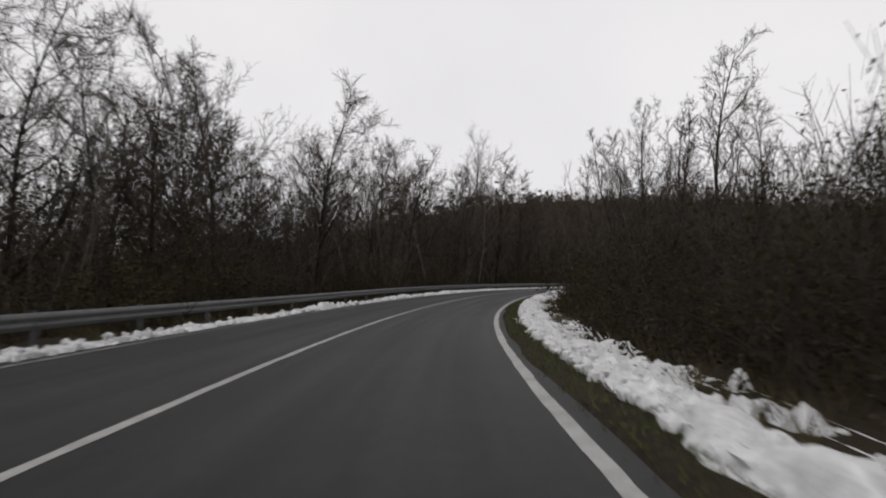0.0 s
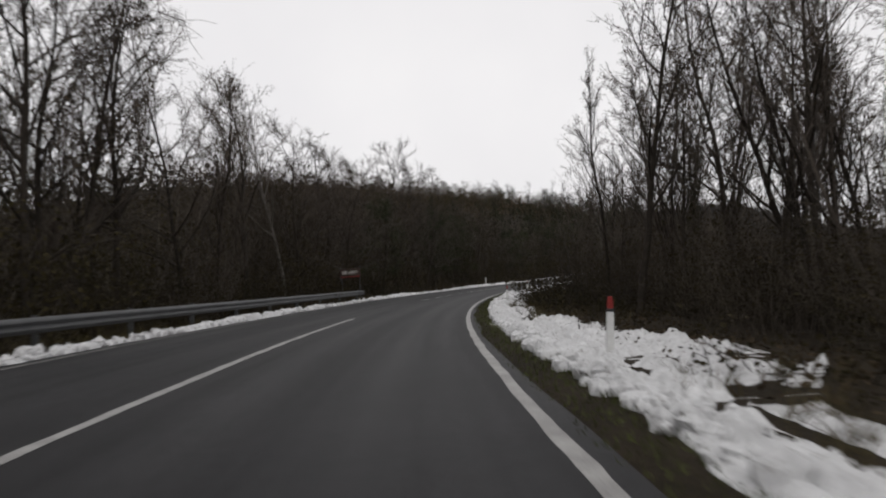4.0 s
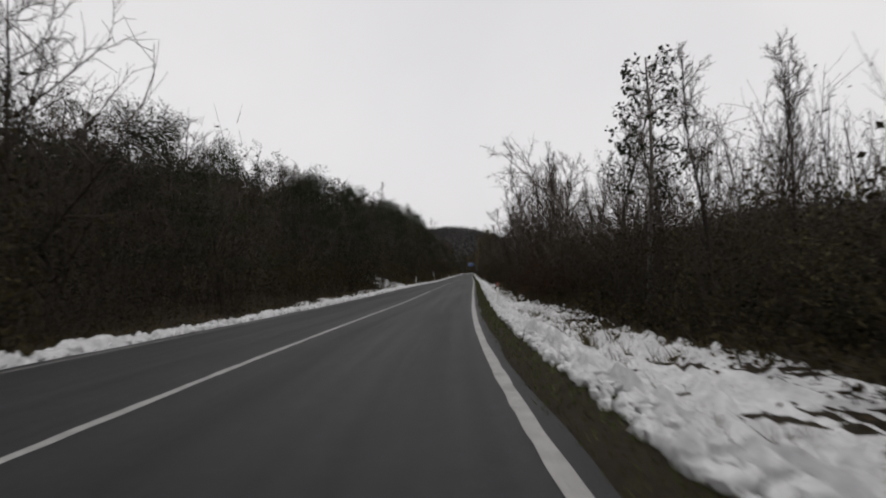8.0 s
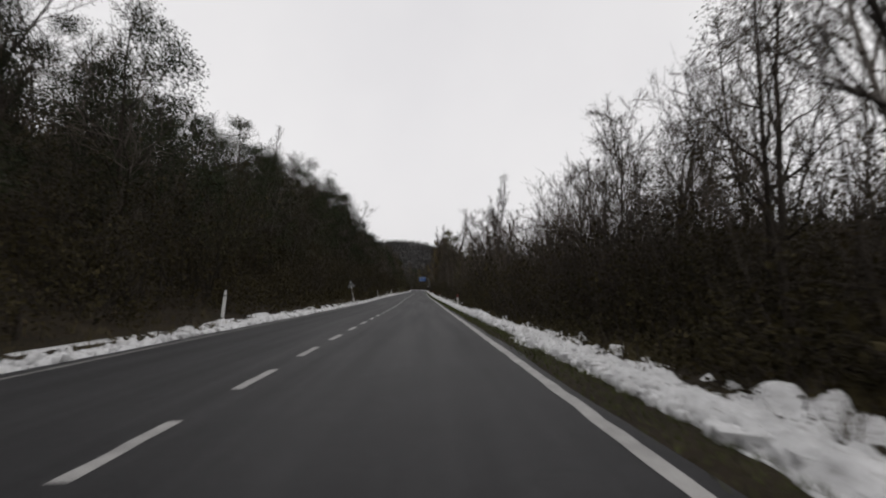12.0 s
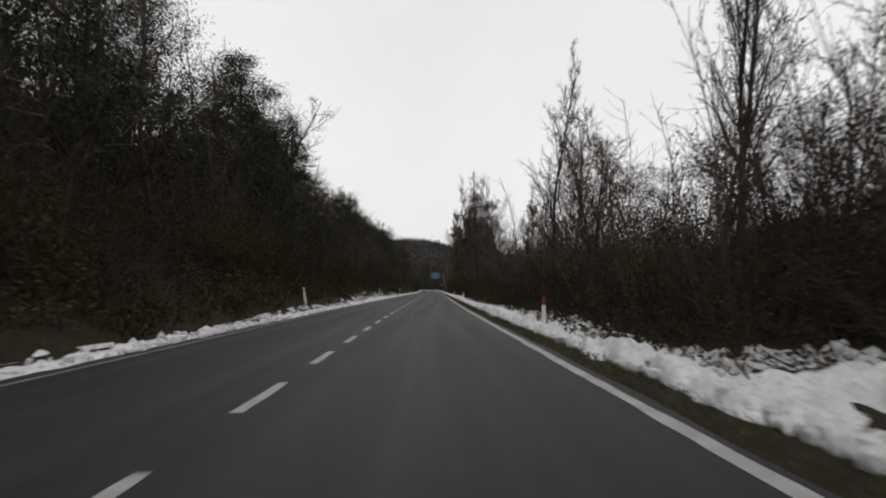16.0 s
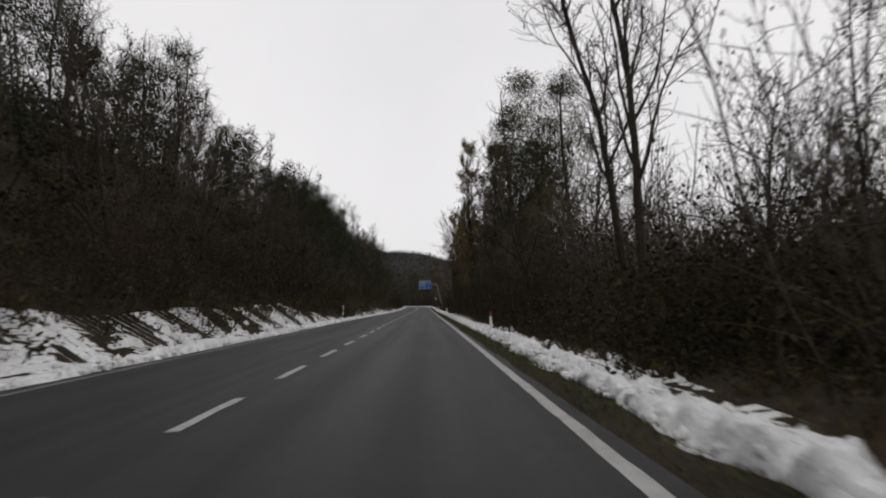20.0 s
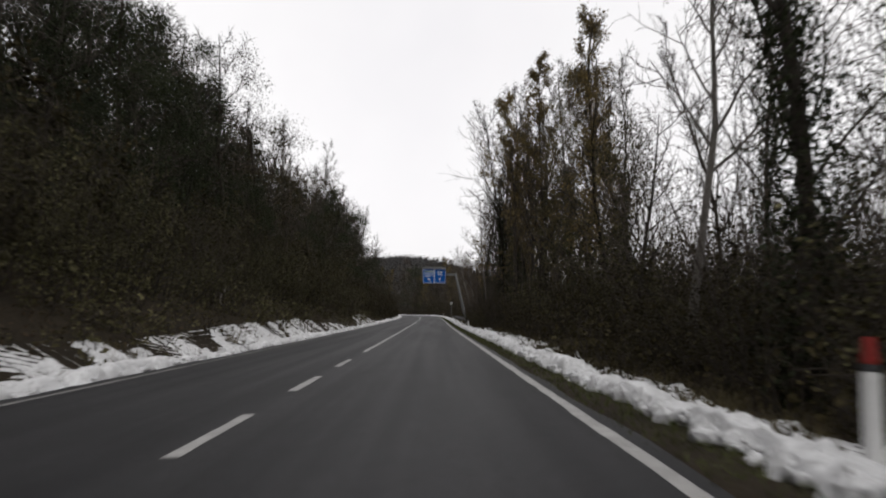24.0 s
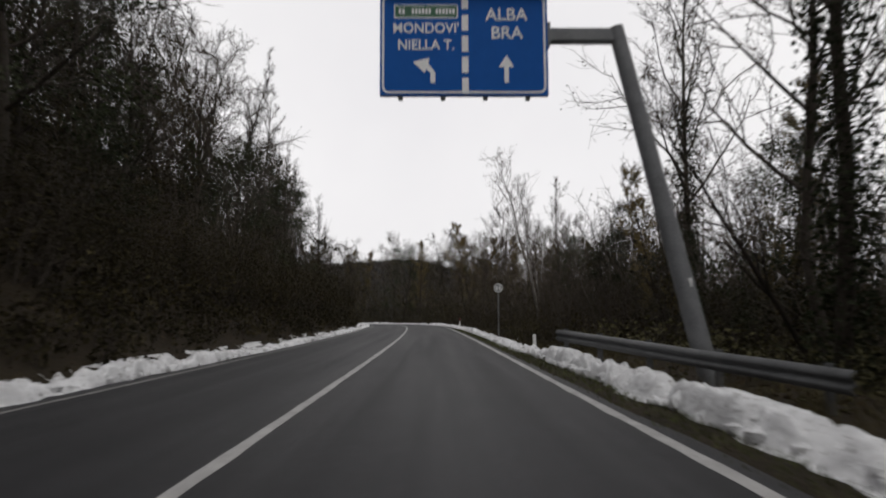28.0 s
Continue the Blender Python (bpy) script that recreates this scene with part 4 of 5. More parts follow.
for s in np.arange(228, 640, 2.3):
    s = s + rng.uniform(-1, 1)
    kind, size = pick(rng, [(bushy, 2, 1.0, 1.2), (tall_brush, 4, 0.6, 0.95), (darks, 4, 0.4, 0.65), (olive, 0.6, 0.9, 1.2)] if not 415 < s < 505
                      else [(bushy, 2, 0.9, 1.2), (tall_brush, 5, 0.5, 0.85), (saplings, 4, 0.7, 1.1)])
    plant(kind, s, -WL - rng.uniform(4.6, 15), size, rng.uniform(0, 6.3), high=rng.uniform(0.7, 1.15))
for s in np.arange(20, 640, 4.4):
    s = s + rng.uniform(-1.5, 1.5)
    if 85 < s < 114 or 583 < s < 604:
        continue
    kind, size = pick(rng, [(tall_brush, 7, 0.7, 1.15), (browns, 2, 0.5, 0.7)] if s > 225 else [(tall_brush, 3, 0.7, 1.1), (twiggy, 3, 0.9, 1.2)])
    size = size * (0.85 if 436 < s < 456 else 0.7 if 377 < s < 396 else 1.0)
    plant(kind, s, WR + rng.uniform(8, 14.5), size, rng.uniform(0, 6.3), high=rng.uniform(0.8, 1.25))
for s in np.arange(236, 585, 3.6):
    s = s + rng.uniform(-1.2, 1.2)
    plant((bushy if rng.rand() < 0.75 else olive)[rng.randint(2)], s, WR + 5.2 + rng.gamma(2, 1.1), rng.uniform(0.7, 1.3), rng.uniform(0, 6.3), high=rng.uniform(0.6, 1.4))
for s, d, size in ((498, -8.6, 0.9), (509, -9.2, 1.1), (541, -8.4, 0.9), (548, -9.6, 1.15), (556, -8.7, 0.85), (565, -9.4, 1.0), (389, -8.8, 0.9), (341, -8.6, 0.8), (178, 11.5, 0.8), (186, 12.0, 0.9)):
    plant(olive[int(s) % 2], s, d, size, rng.uniform(0, 6.3), high=rng.uniform(0.8, 1.3))

# an ivy-clad tree and brush before the overhead sign
last = np.random.RandomState(77)
plant(ivied[0], 579.8, 9.6, 1.45, 1.0, (2, -3), 0.9)
for kind, s, d, size in ((uprights[1], 221.5, 9.8, 0.7), (locusts[2], 224.5, 11.4, 0.65), (uprights[2], 218.5, 11.0, 0.75), (uprights[0], 222.5, 13.0, 0.8), (locusts[1], 219.5, 9.0, 0.6),
                         (feathery[0], 21.0, -12.5, 1.2), (feathery[1], 24.5, -14.5, 1.25), (feathery[2], 27.5, -17.0, 1.25),
                         (uprights[2], 574.5, 11.0, 1.2), (locusts[1], 576.0, 13.4, 1.2), (uprights[0], 572.5, 12.4, 1.2)):
    plant(kind, s, d, size, 2.1 * s % 6.3, (1, -2), 1.0)
for s in np.arange(568, 586, 2.0):
    plant(tall_brush[last.randint(4)], s, WR + last.uniform(6.0, 9.5), last.uniform(0.75, 1.05), last.uniform(0, 6.3), high=last.uniform(0.85, 1.15))

# ---- plants: the wood behind, past counting ----


def thicket(name, seed, places, shapes, woods, leaf, label):
    """Many plants behind the edge as one mesh: places of s, d, size, height."""
    r = np.random.RandomState(seed)
    sets = {"wood": [[], [], 0], "foliage": [[], [], 0]}
    for s, d, size, high in places:
        built = shapes[r.randint(len(shapes))]
        x, y = spot(s, d)
        z = float(land(np.float64(s), np.float64(d))) if abs(d) < 40 else float(far_land(x, y)[0][0])
        a = r.uniform(0, 6.3)
        for k, (v, f) in built.items():
            rec = sets["foliage" if k == "foliage" else "wood"]
            w = np.stack([v[:, 0] * np.cos(a) - v[:, 1] * np.sin(a), v[:, 0] * np.sin(a) + v[:, 1] * np.cos(a), v[:, 2] * high], -1) * size
            rec[0].append(w + np.array([x, y, z]))
            rec[1].append(f + rec[2])
            rec[2] += len(v)
    ob = new(name)
    tagged(ob, label, "undergrowth", kind="stuff")
    for k, (v, f, _) in sets.items():
        if v:
            p = new("twigs" if k == "wood" else "foliage", mesh_of(name, np.concatenate(v), np.concatenate(f), woods if k == "wood" else leaf, k == "wood"))
            p.parent = ob
    return ob


low_shrubs = [shrub(121 + i, 4.5, 6.0, 8, 430, 0.15, 2) for i in range(3)]
low_trees = [bare_tree(131 + i, 13, 0.13, 0.25, 0.7, 0.3, 9, 0.5, 110, 0.2, thick=1.5, twigs=2, boughs=4) for i in range(3)]
low_dark = [leafy_tree(141 + i, 11, 0.36, 1150, 0.23) for i in range(2)]
for b in low_dark:
    b.pop("crown")
r = np.random.RandomState(9)
brambles = [shrub(151 + i, 1.5, 2.2, 6, 100, 0.10, 2) for i in range(4)]
thicket("brambles", 14, [(s, WR + 3.2 + r.gamma(2, 1.0), r.uniform(0.7, 1.6), r.uniform(0.6, 1.3)) for s in np.arange(230, 640, 1.0) if not 584 < s < 602],
        brambles, bark, brush_leaf, "dark brambles in front of the wood")
thicket("brambles", 6, [(s + r.uniform(-0.8, 0.8), WR + 2.3 + r.gamma(2, 0.6) + 1.4 * float(zone(s, 93, 114, 4)) + 1.6 * float(smooth(s, 130, 150) * (1 - smooth(s, 200, 240))), r.uniform(0.5, 1.1), r.uniform(0.5, 1.1)) for s in np.arange(0, 700, 1.3) if not 586 < s < 601],
        brambles, bark, brush_leaf, "low brambles at the foot of the wood")
thicket("brambles", 7, [(s + r.uniform(-0.8, 0.8), -WL - (2.2 if s < 134 else 1.9) - r.gamma(2, 0.55 if s < 230 else 1.0), r.uniform(0.5, 1.1), r.uniform(0.5, 1.1)) for s in np.concatenate([np.arange(0, 230, 1.1), np.arange(230, 700, 0.65)]) if not (242 < s < 250 or 570 < s < 578)],
        brambles, bark, brush_leaf, "low brambles on the bank")
bushlets = [shrub(231 + i, 1.2, 1.8, 4, 95, 0.12, 2) for i in range(4)]
thicket("bank_brush", 16, [(s, -WL - r.uniform(2.0, 10.0), r.uniform(0.7, 1.35), r.uniform(0.6, 1.2)) for s in np.concatenate([r.uniform(225, 488, 1500), r.uniform(296, 400, 800), r.uniform(580, 680, 400)]) if not 237 < s < 256],
        bushlets, bark, brush_leaf, "low brown brush covering the roadside bank")
thicket("bank_brush", 17, [(s, -WL - r.uniform(2.0, 10.0), r.uniform(0.7, 1.35), r.uniform(0.6, 1.2)) for s in r.uniform(486, 582, 560)],
        bushlets, bark, olive_leaf, "low olive brush covering the roadside bank")
thicket("bank_brush", 19, [(s, WR + r.uniform(2.9, 7.0) + 1.2 * float(zone(s, 140, 190, 12)), r.uniform(0.7, 1.3), r.uniform(0.6, 1.2)) for s in np.concatenate([r.uniform(5, 86, 220), r.uniform(112, 330, 620)])],
        bushlets, bark, brush_leaf, "low brown brush at the foot of the wood")
thicket("bank_brush", 20, [(s, WR + r.uniform(3.6, 8.0), r.uniform(0.7, 1.3), r.uniform(0.6, 1.2)) for s in r.uniform(582, 640, 260)],
        bushlets, bark, olive_leaf, "low olive brush behind the short guardrail")
thicket("bank_brush", 21, [(s, -WL - r.uniform(1.8, 8.0), r.uniform(0.8, 1.4), r.uniform(0.7, 1.2)) for s in r.uniform(590, 650, 360)],
        bushlets, bark, brush_leaf, "low brown brush on the bank")
thicket("undergrowth", 18, [(s, -WL - r.uniform(15, 36), r.uniform(1.6, 2.8), r.uniform(0.7, 1.2)) for s in np.arange(290, 640, 0.5)],
        bushlets, bark, brush_leaf, "brown brush high on the slope")
thicket("undergrowth", 1, [(s + r.uniform(-2, 2), WR + r.uniform(9, 26), r.uniform(0.7, 1.3) * (0.55 + 0.8 * float(vnoise(s, 77.0, 9))), r.uniform(0.6, 1.35)) for s in np.arange(0, 780, 2.0)],
        low_shrubs, bark, brush_leaf, "tangled brown undergrowth deep in the wood")
thicket("undergrowth", 2, [(s + r.uniform(-2, 2), -WL - r.uniform(6.5, 26), r.uniform(0.75, 1.25) * (1.0 if s < 400 else 1.25), r.uniform(0.6, 1.35)) for s in np.concatenate([np.arange(0, 330, 2.2), np.arange(330, 720, 1.5)])],
        low_shrubs, bark, brush_leaf, "tangled dark undergrowth on the slope")
thicket("woodland", 5, [(s + r.uniform(-2, 2), -WL - r.uniform(12, 42), r.uniform(0.7, 1.15) * np.interp(s, [160, 300, 450], [0.75, 0.9, 1.15]), 1.0) for s in np.arange(140, 780, 2.4)],
        low_dark + low_trees[:1], bark, green_leaf, "dark mixed wood covering the hillside")

# the lighter twig colour here takes the place of haze over these woods
far_trees = [thin_wood(181 + i, 10, 6.5, 5, 16, 40, 0.14, 2.0, 2) for i in range(4)]
thicket("woodland", 8, [(s, -WL - 14 - 80 * r.rand() ** 1.4, r.uniform(0.5, 1.25), r.uniform(0.8, 1.15)) for s in np.arange(0, 200, 0.36)],
        far_trees, twig_bark, dead_leaf, "bare wood beyond the outside of the bend")
thicket("woodland", 10, [(s, WR + 12 + 55 * r.rand() ** 1.5, r.uniform(0.4, 1.0), r.uniform(0.8, 1.15)) for s in np.arange(0, 700, 0.85)],
        far_trees, twig_bark, dead_leaf, "thin bare wood behind the roadside trees")
thicket("woodland", 11, [(s, -WL - 30 - 110 * r.rand(), r.uniform(0.5, 1.1), r.uniform(0.8, 1.15)) for s in np.arange(125, 270, 0.22)],
        far_trees, twig_bark, dead_leaf, "bare wood on the rise past the bend")

thicket("woodland", 12, [(s, -WL - 32 - 110 * r.rand(), r.uniform(0.5, 0.95), r.uniform(0.8, 1.1)) for s in r.uniform(150, 430, 210)],
        low_dark, bark, brush_leaf, "brown-leaved trees on the rise past the bend")

# far woods: clumps of foliage over the hills, finer where they are nearer; haze is put into their pale colour
r = np.random.RandomState(12)


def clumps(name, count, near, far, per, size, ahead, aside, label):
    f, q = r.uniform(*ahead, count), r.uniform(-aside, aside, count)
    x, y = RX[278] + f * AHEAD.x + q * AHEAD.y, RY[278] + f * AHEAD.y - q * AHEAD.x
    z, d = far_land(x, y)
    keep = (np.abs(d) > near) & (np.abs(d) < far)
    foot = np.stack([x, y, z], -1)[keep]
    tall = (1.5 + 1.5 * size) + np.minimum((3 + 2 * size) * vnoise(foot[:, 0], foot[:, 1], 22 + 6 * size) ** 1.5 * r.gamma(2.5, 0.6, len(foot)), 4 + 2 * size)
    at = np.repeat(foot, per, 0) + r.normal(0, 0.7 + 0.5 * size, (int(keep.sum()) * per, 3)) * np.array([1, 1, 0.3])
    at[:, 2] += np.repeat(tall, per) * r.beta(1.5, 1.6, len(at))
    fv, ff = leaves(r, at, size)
    tagged(new(name, mesh_of(name, fv, ff, hazed_wood, False)), label, "woods", kind="stuff")


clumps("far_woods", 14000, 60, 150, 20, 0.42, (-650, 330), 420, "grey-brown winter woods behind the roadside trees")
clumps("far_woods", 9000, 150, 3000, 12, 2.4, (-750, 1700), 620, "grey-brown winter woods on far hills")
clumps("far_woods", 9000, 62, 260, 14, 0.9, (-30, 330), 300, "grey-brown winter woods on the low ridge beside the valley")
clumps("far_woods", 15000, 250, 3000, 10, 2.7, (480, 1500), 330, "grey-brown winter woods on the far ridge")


def wooded(seed, m, s0, s1, d0, d1, leaf, label):
    """Woods over a stretch of land left of the road, behind its edge."""
    r = np.random.RandomState(seed)
    x, y = spot(r.uniform(s0, s1, m), -WL - d0 - (d1 - d0) * r.rand(m))
    foot = np.stack([x, y, far_land(x, y)[0]], -1)
    tall = 2.5 + np.minimum(6 * vnoise(x, y, 13) ** 1.3 * r.gamma(3, 0.33, m), 6)
    at = np.repeat(foot, 22, 0) + r.normal(0, 0.9, (m * 22, 3)) * np.array([1, 1, 0.3])
    at[:, 2] += np.repeat(tall, 22) * r.beta(1.5, 1.1, m * 22)
    fv, ff = leaves(r, at, leaf)
    tagged(new("hillside_wood", mesh_of("hillside_wood", fv, ff, dead_leaf, False)), label, "woods", kind="stuff")



def backwood(seed, m, s0, s1, d0, d1, top, leaf, mat, label, clear=None):
    """The wood behind the edge between lateral places d0 and d1: leaf clumps below, upright twigs above."""
    r = np.random.RandomState(seed)
    s, d = r.uniform(s0, s1, m), r.uniform(d0, d1, m)
    if clear:
        s, d = s[~clear(s, d)], d[~clear(s, d)]
    x, y = spot(s, d)
    near_z = land(s, d)
    foot = np.stack([x, y, np.where(np.abs(d) < 40, near_z, far_land(x, y)[0])], -1)
    tall = top * (0.55 + 0.75 * vnoise(x, y, 6.5)) * r.uniform(0.8, 1.1, len(s))
    per = 26
    at = np.repeat(foot, per, 0) + r.normal(0, 0.75, (len(s) * per, 3)) * np.array([1, 1, 0.25])
    at[:, 2] += np.repeat(tall, per) * r.beta(1.15, 1.5, len(at))
    fv, ff = leaves(r, at, leaf, 0.2)
    twigs = 11
    at = np.repeat(foot, twigs, 0) + r.normal(0, 0.7, (len(s) * twigs, 3)) * np.array([1, 1, 0.2])
    at[:, 2] += np.repeat(tall, twigs) * r.beta(2.2, 1.4, len(at))
    way = r.normal(0, 0.34, (len(at), 3)) + np.array([0, 0, 1.0])
    way *= r.uniform(0.5, 1.7, (len(at), 1))
    side = np.cross(way, r.normal(0, 1, (len(at), 3)))
    side *= 0.017 / np.linalg.norm(side, axis=1, keepdims=True)
    tv = np.stack([at - side, at + side, at + way + side * 0.35, at + way - side * 0.35], 1).reshape(-1, 3)
    ob = tagged(new("woodland"), label, "woods", kind="stuff")
    part("foliage", mesh_of("foliage", fv, ff, mat, False), parent=ob)
    part("twigs", mesh_of("twigs", tv, np.arange(len(tv)).reshape(-1, 4), twig_bark, False), parent=ob)


backwood(41, 4900, 12, 645, WR + 9.5, WR + 21, 6.2, 0.23, brush_leaf, "dense brown wood close behind the roadside trees",
         lambda s, d: ((s > 82) & (s < 116) & (d < 17)) | ((s > 570) & (s < 606) & (d < 15)))
backwood(42, 4400, -5, 175, -WL - 48, -WL - 12, 12.5, 0.32, brush_leaf, "dense brown wood beyond the outside of the bend",
         lambda s, d: (s > 70) & (s < 100) & (d > -19))
backwood(45, 1500, 400, 575, WR + 11, WR + 24, 9.5, 0.24, brush_leaf, "tall dense wood behind the roadside trees")
backwood(43, 900, 138, 222, -WL - 24, -WL - 7, 8.6, 0.25, brush_leaf, "dense dark wood where the bend ends")
# the wood across the road's end, past the overhead sign
end = np.random.RandomState(78)
for _ in range(80):
    f, q = end.uniform(98, 165), end.uniform(-34, 36)
    x, y = RX[320] + f * AHEAD.x + q * AHEAD.y, RY[320] + f * AHEAD.y - q * AHEAD.x
    s, d = (float(v[0]) for v in nearest(x, y))
    if abs(d) > 7 and s < 780:
        kind, size = pick(end, [(yellows, 4, 0.55, 0.75), (olive_trees, 3, 1.0, 1.35), (browns, 3, 0.9, 1.2), (darks, 1, 0.8, 1.0), (feathery, 3, 0.9, 1.1)])
        size *= 1.42 if d > 0 else 0.7
        plant(kind, s, d, size, end.uniform(0, 6.3), end.uniform(-3, 3, 2))
for s, d, size in ((594.5, -12.5, 1.0), (598.0, -15.0, 1.15), (601.5, -13.0, 1.05), (606.0, -16.0, 1.1), (611.0, -13.5, 1.0), (617.0, -14.5, 1.1), (622.0, -12.6, 1.1), (627.0, -14.0, 1.15), (632.5, -13.2, 1.1)):
    plant((uprights + feathery)[int(s) % 6], s, d, size, end.uniform(0, 6.3), end.uniform(-3, 3, 2))
for s, d, size in ((269.5, 10.0, 0.62), (274.0, 9.6, 0.7), (279.0, 11.0, 0.72), (285.0, 10.2, 0.6)):
    plant(feathery[int(s) % 3], s, d, size, end.uniform(0, 6.3), end.uniform(-3, 3, 2))
backwood(44, 900, 640, 780, WR + 5, WR + 40, 7.5, 0.26, olive_leaf, "olive and brown wood across the road's bend")
r = np.random.RandomState(79)
thicket("woodland", 22, [(s, -WL - 36 - 105 * r.rand(), r.uniform(0.8, 1.35), r.uniform(0.85, 1.2)) for s in r.uniform(105, 270, 70)],
        low_dark + low_trees, bark, brush_leaf, "taller trees standing out of the wood past the bend")

wooded(31, 5500, 170, 440, 34, 184, 0.5, "brown winter wood over the rise past the bend")
wooded(32, 4500, -40, 175, 30, 175, 0.4, "brown winter wood beyond the outside of the bend")

# ---- guardrails ----
WAVE = [(-0.155, 0.0), (-0.135, 0.03), (-0.085, 0.075), (-0.05, 0.075), (-0.02, 0.02), (0.02, 0.02), (0.05, 0.075), (0.085, 0.075), (0.135, 0.03), (0.155, 0.0)]


def guardrail(pts, tops, gap, label):
    """A W-beam rail on posts along road places (s, d); its waves bulge towards the road."""
    rail = new("guardrail")
    s = np.array([p[0] for p in pts])
    d = np.array([p[1] for p in pts])
    x, y = spot(s, d)
    rail.location = (x[0], y[0], float(land(s[:1], d[:1])[0]))
    tagged(rail, label, "guardrail")
    side = 1.0 if d.mean() < 0 else -1.0
    zs = paved(s, d) + np.array(tops) - 0.155
    v, n, k = [], len(s), len(WAVE)
    for face, shift in ((1, 0.0), (-1, -0.012)):
        for i in range(n):
            for h, o in WAVE:
                px, py = spot(s[i], d[i] + side * (o + shift))
                v.append((px, py, zs[i] + h))
    idx = np.arange(2 * n * k).reshape(2, n, k)
    f = []
    for i in range(n - 1):
        for j in range(k - 1):
            a, b, c, e = idx[0, i, j], idx[0, i + 1, j], idx[0, i + 1, j + 1], idx[0, i, j + 1]
            f += [(a, b, c, e), tuple(q + n * k for q in (e, c, b, a))]
        for j in (0, k - 1):
            f.append((idx[0, i, j], idx[0, i + 1, j], idx[1, i + 1, j], idx[1, i, j]))
    for i in (0, n - 1):
        for j in range(k - 1):
            f.append((idx[0, i, j], idx[0, i, j + 1], idx[1, i, j + 1], idx[1, i, j]))
    part("beam", mesh_of("beam", np.array(v) - np.array(rail.location), f, zinc), parent=rail, label="galvanised corrugated steel beam")
    bm = box(bmesh.new(), (0.12, 0.06, 1.15), (0, 0, -0.5), 0.006)
    post = bpy.data.meshes.new("post")
    bm.to_mesh(post)
    bm.free()
    post.materials.append(zinc)
    length = np.arange(s[0] + 0.6, s[-1], gap) if s[-1] > s[0] else np.arange(s[-1] + 0.6, s[0], gap)
    order = np.argsort(s)
    for a in length:
        dd = float(np.interp(a, s[order], d[order])) - side * 0.09
        px, py = spot(a, dd)
        ob = new("post", post)
        ob.parent = rail
        ob.matrix_basis = Matrix.Translation(Vector((px, py, float(paved(a, dd)) + float(np.interp(a, s[order], np.array(tops)[order])) - 0.04)) - Vector(rail.location)) @ Matrix.Rotation(float(along(a)[0]), 4, "Z")
    return rail


guardrail([(a, -4.75 + 0.05 * np.sin(a / 13)) for a in np.arange(-40, 132, 2.0)], [0.67] * 86, 4.0, "long galvanised guardrail on the outside of the bend")
guardrail([(588.0, 6.75), (590.0, 6.5), (592.0, 6.2), (594.0, 5.95), (596.0, 5.65), (598.0, 5.4), (599.5, 5.25)], [0.44, 0.49, 0.54, 0.6, 0.66, 0.71, 0.74], 2.6, "short flared galvanised guardrail in front of the sign pole")

# ---- delineator posts ----


def profile_box(bm, w0, d0, w1, d1, z0, z1):
    vs = [bm.verts.new((sx * w / 2, sy * d / 2, z)) for z, w, d in ((z0, w0, d0), (z1, w1, d1)) for sx, sy in ((-1, -1), (1, -1), (1, 1), (-1, 1))]
    for q in ((3, 2, 1, 0), (4, 5, 6, 7), (0, 1, 5, 4), (1, 2, 6, 5), (2, 3, 7, 6), (3, 0, 4, 7)):
        bm.faces.new([vs[i] for i in q])
    bmesh.ops.bevel(bm, geom=list(bm.edges), offset=0.008, segments=2, affect="EDGES")
    return bm



def road_post(head_mat, head_label, band_mat, band_label):
    """A tapered roadside post with a band and a reflecting head."""
    ob = new("delineator_post")
    part("body", profile_box(bmesh.new(), 0.115, 0.09, 0.103, 0.078, -0.5, 0.79), plastic, ob)
    part("band", profile_box(bmesh.new(), 0.108, 0.083, 0.1, 0.076, 0.785, 0.835), band_mat, ob, band_label)
    part("reflector", profile_box(bmesh.new(), 0.088, 0.072, 0.066, 0.05, 0.836, 1.02), head_mat, ob, head_label)
    return ob


first_post = road_post(red, "dark red reflective head", black, "black band below the head")
tagged(first_post, "white plastic delineator post with a red head in snow", "road post", "delineator posts")


def stand(s, d, lean=(0, 0), z=None):
    x, y = spot(s, d)
    return Matrix.Translation((x, y, float(land(np.float64(s), np.float64(d))) if z is None else z)) @ Matrix.Rotation(float(along(s)[0]), 4, "Z") @ pose(0, 0, 0, *lean)


RIGHT_POSTS = [(28.3, 5.3), (62.5, 5.1), (93.5, 5.6), (121.0, 5.3), (145.5, 5.1), (163.0, 5.1), (198.0, 4.9), (251.5, 5.1), (302.0, 5.0), (351.0, 5.1),
               (400.5, 5.0), (444.5, 5.3), (501.5, 5.1), (552.0, 5.0), (650.0, 5.3)]
first_post.matrix_basis = stand(*RIGHT_POSTS[1], (2, 3))
plain_post = new("delineator_post")
part("body", profile_box(bmesh.new(), 0.115, 0.09, 0.103, 0.078, -0.6, 0.68), plastic, plain_post)
tagged(plain_post, "white plastic delineator post that has lost its red head", "road post", "delineator posts")
plain_post.matrix_basis = stand(*RIGHT_POSTS[0], (0, 3))
copy_thing(plain_post, stand(605.0, 5.4, (0, -2)))
lean_rng = np.random.RandomState(3)
for s, d in RIGHT_POSTS[2:]:
    copy_thing(plain_post if s == 552.0 else first_post, stand(s, d, lean_rng.uniform(-4, 4, 2)))
pale_post = road_post(plastic, "pale head with a dull reflector", grey_paint, "worn grey band below the head")
tagged(pale_post, "dirty white delineator post with a pale head on the snowy bank", "road post", "delineator posts")
pale_post.matrix_basis = stand(371.0, -5.1, (2, -8))
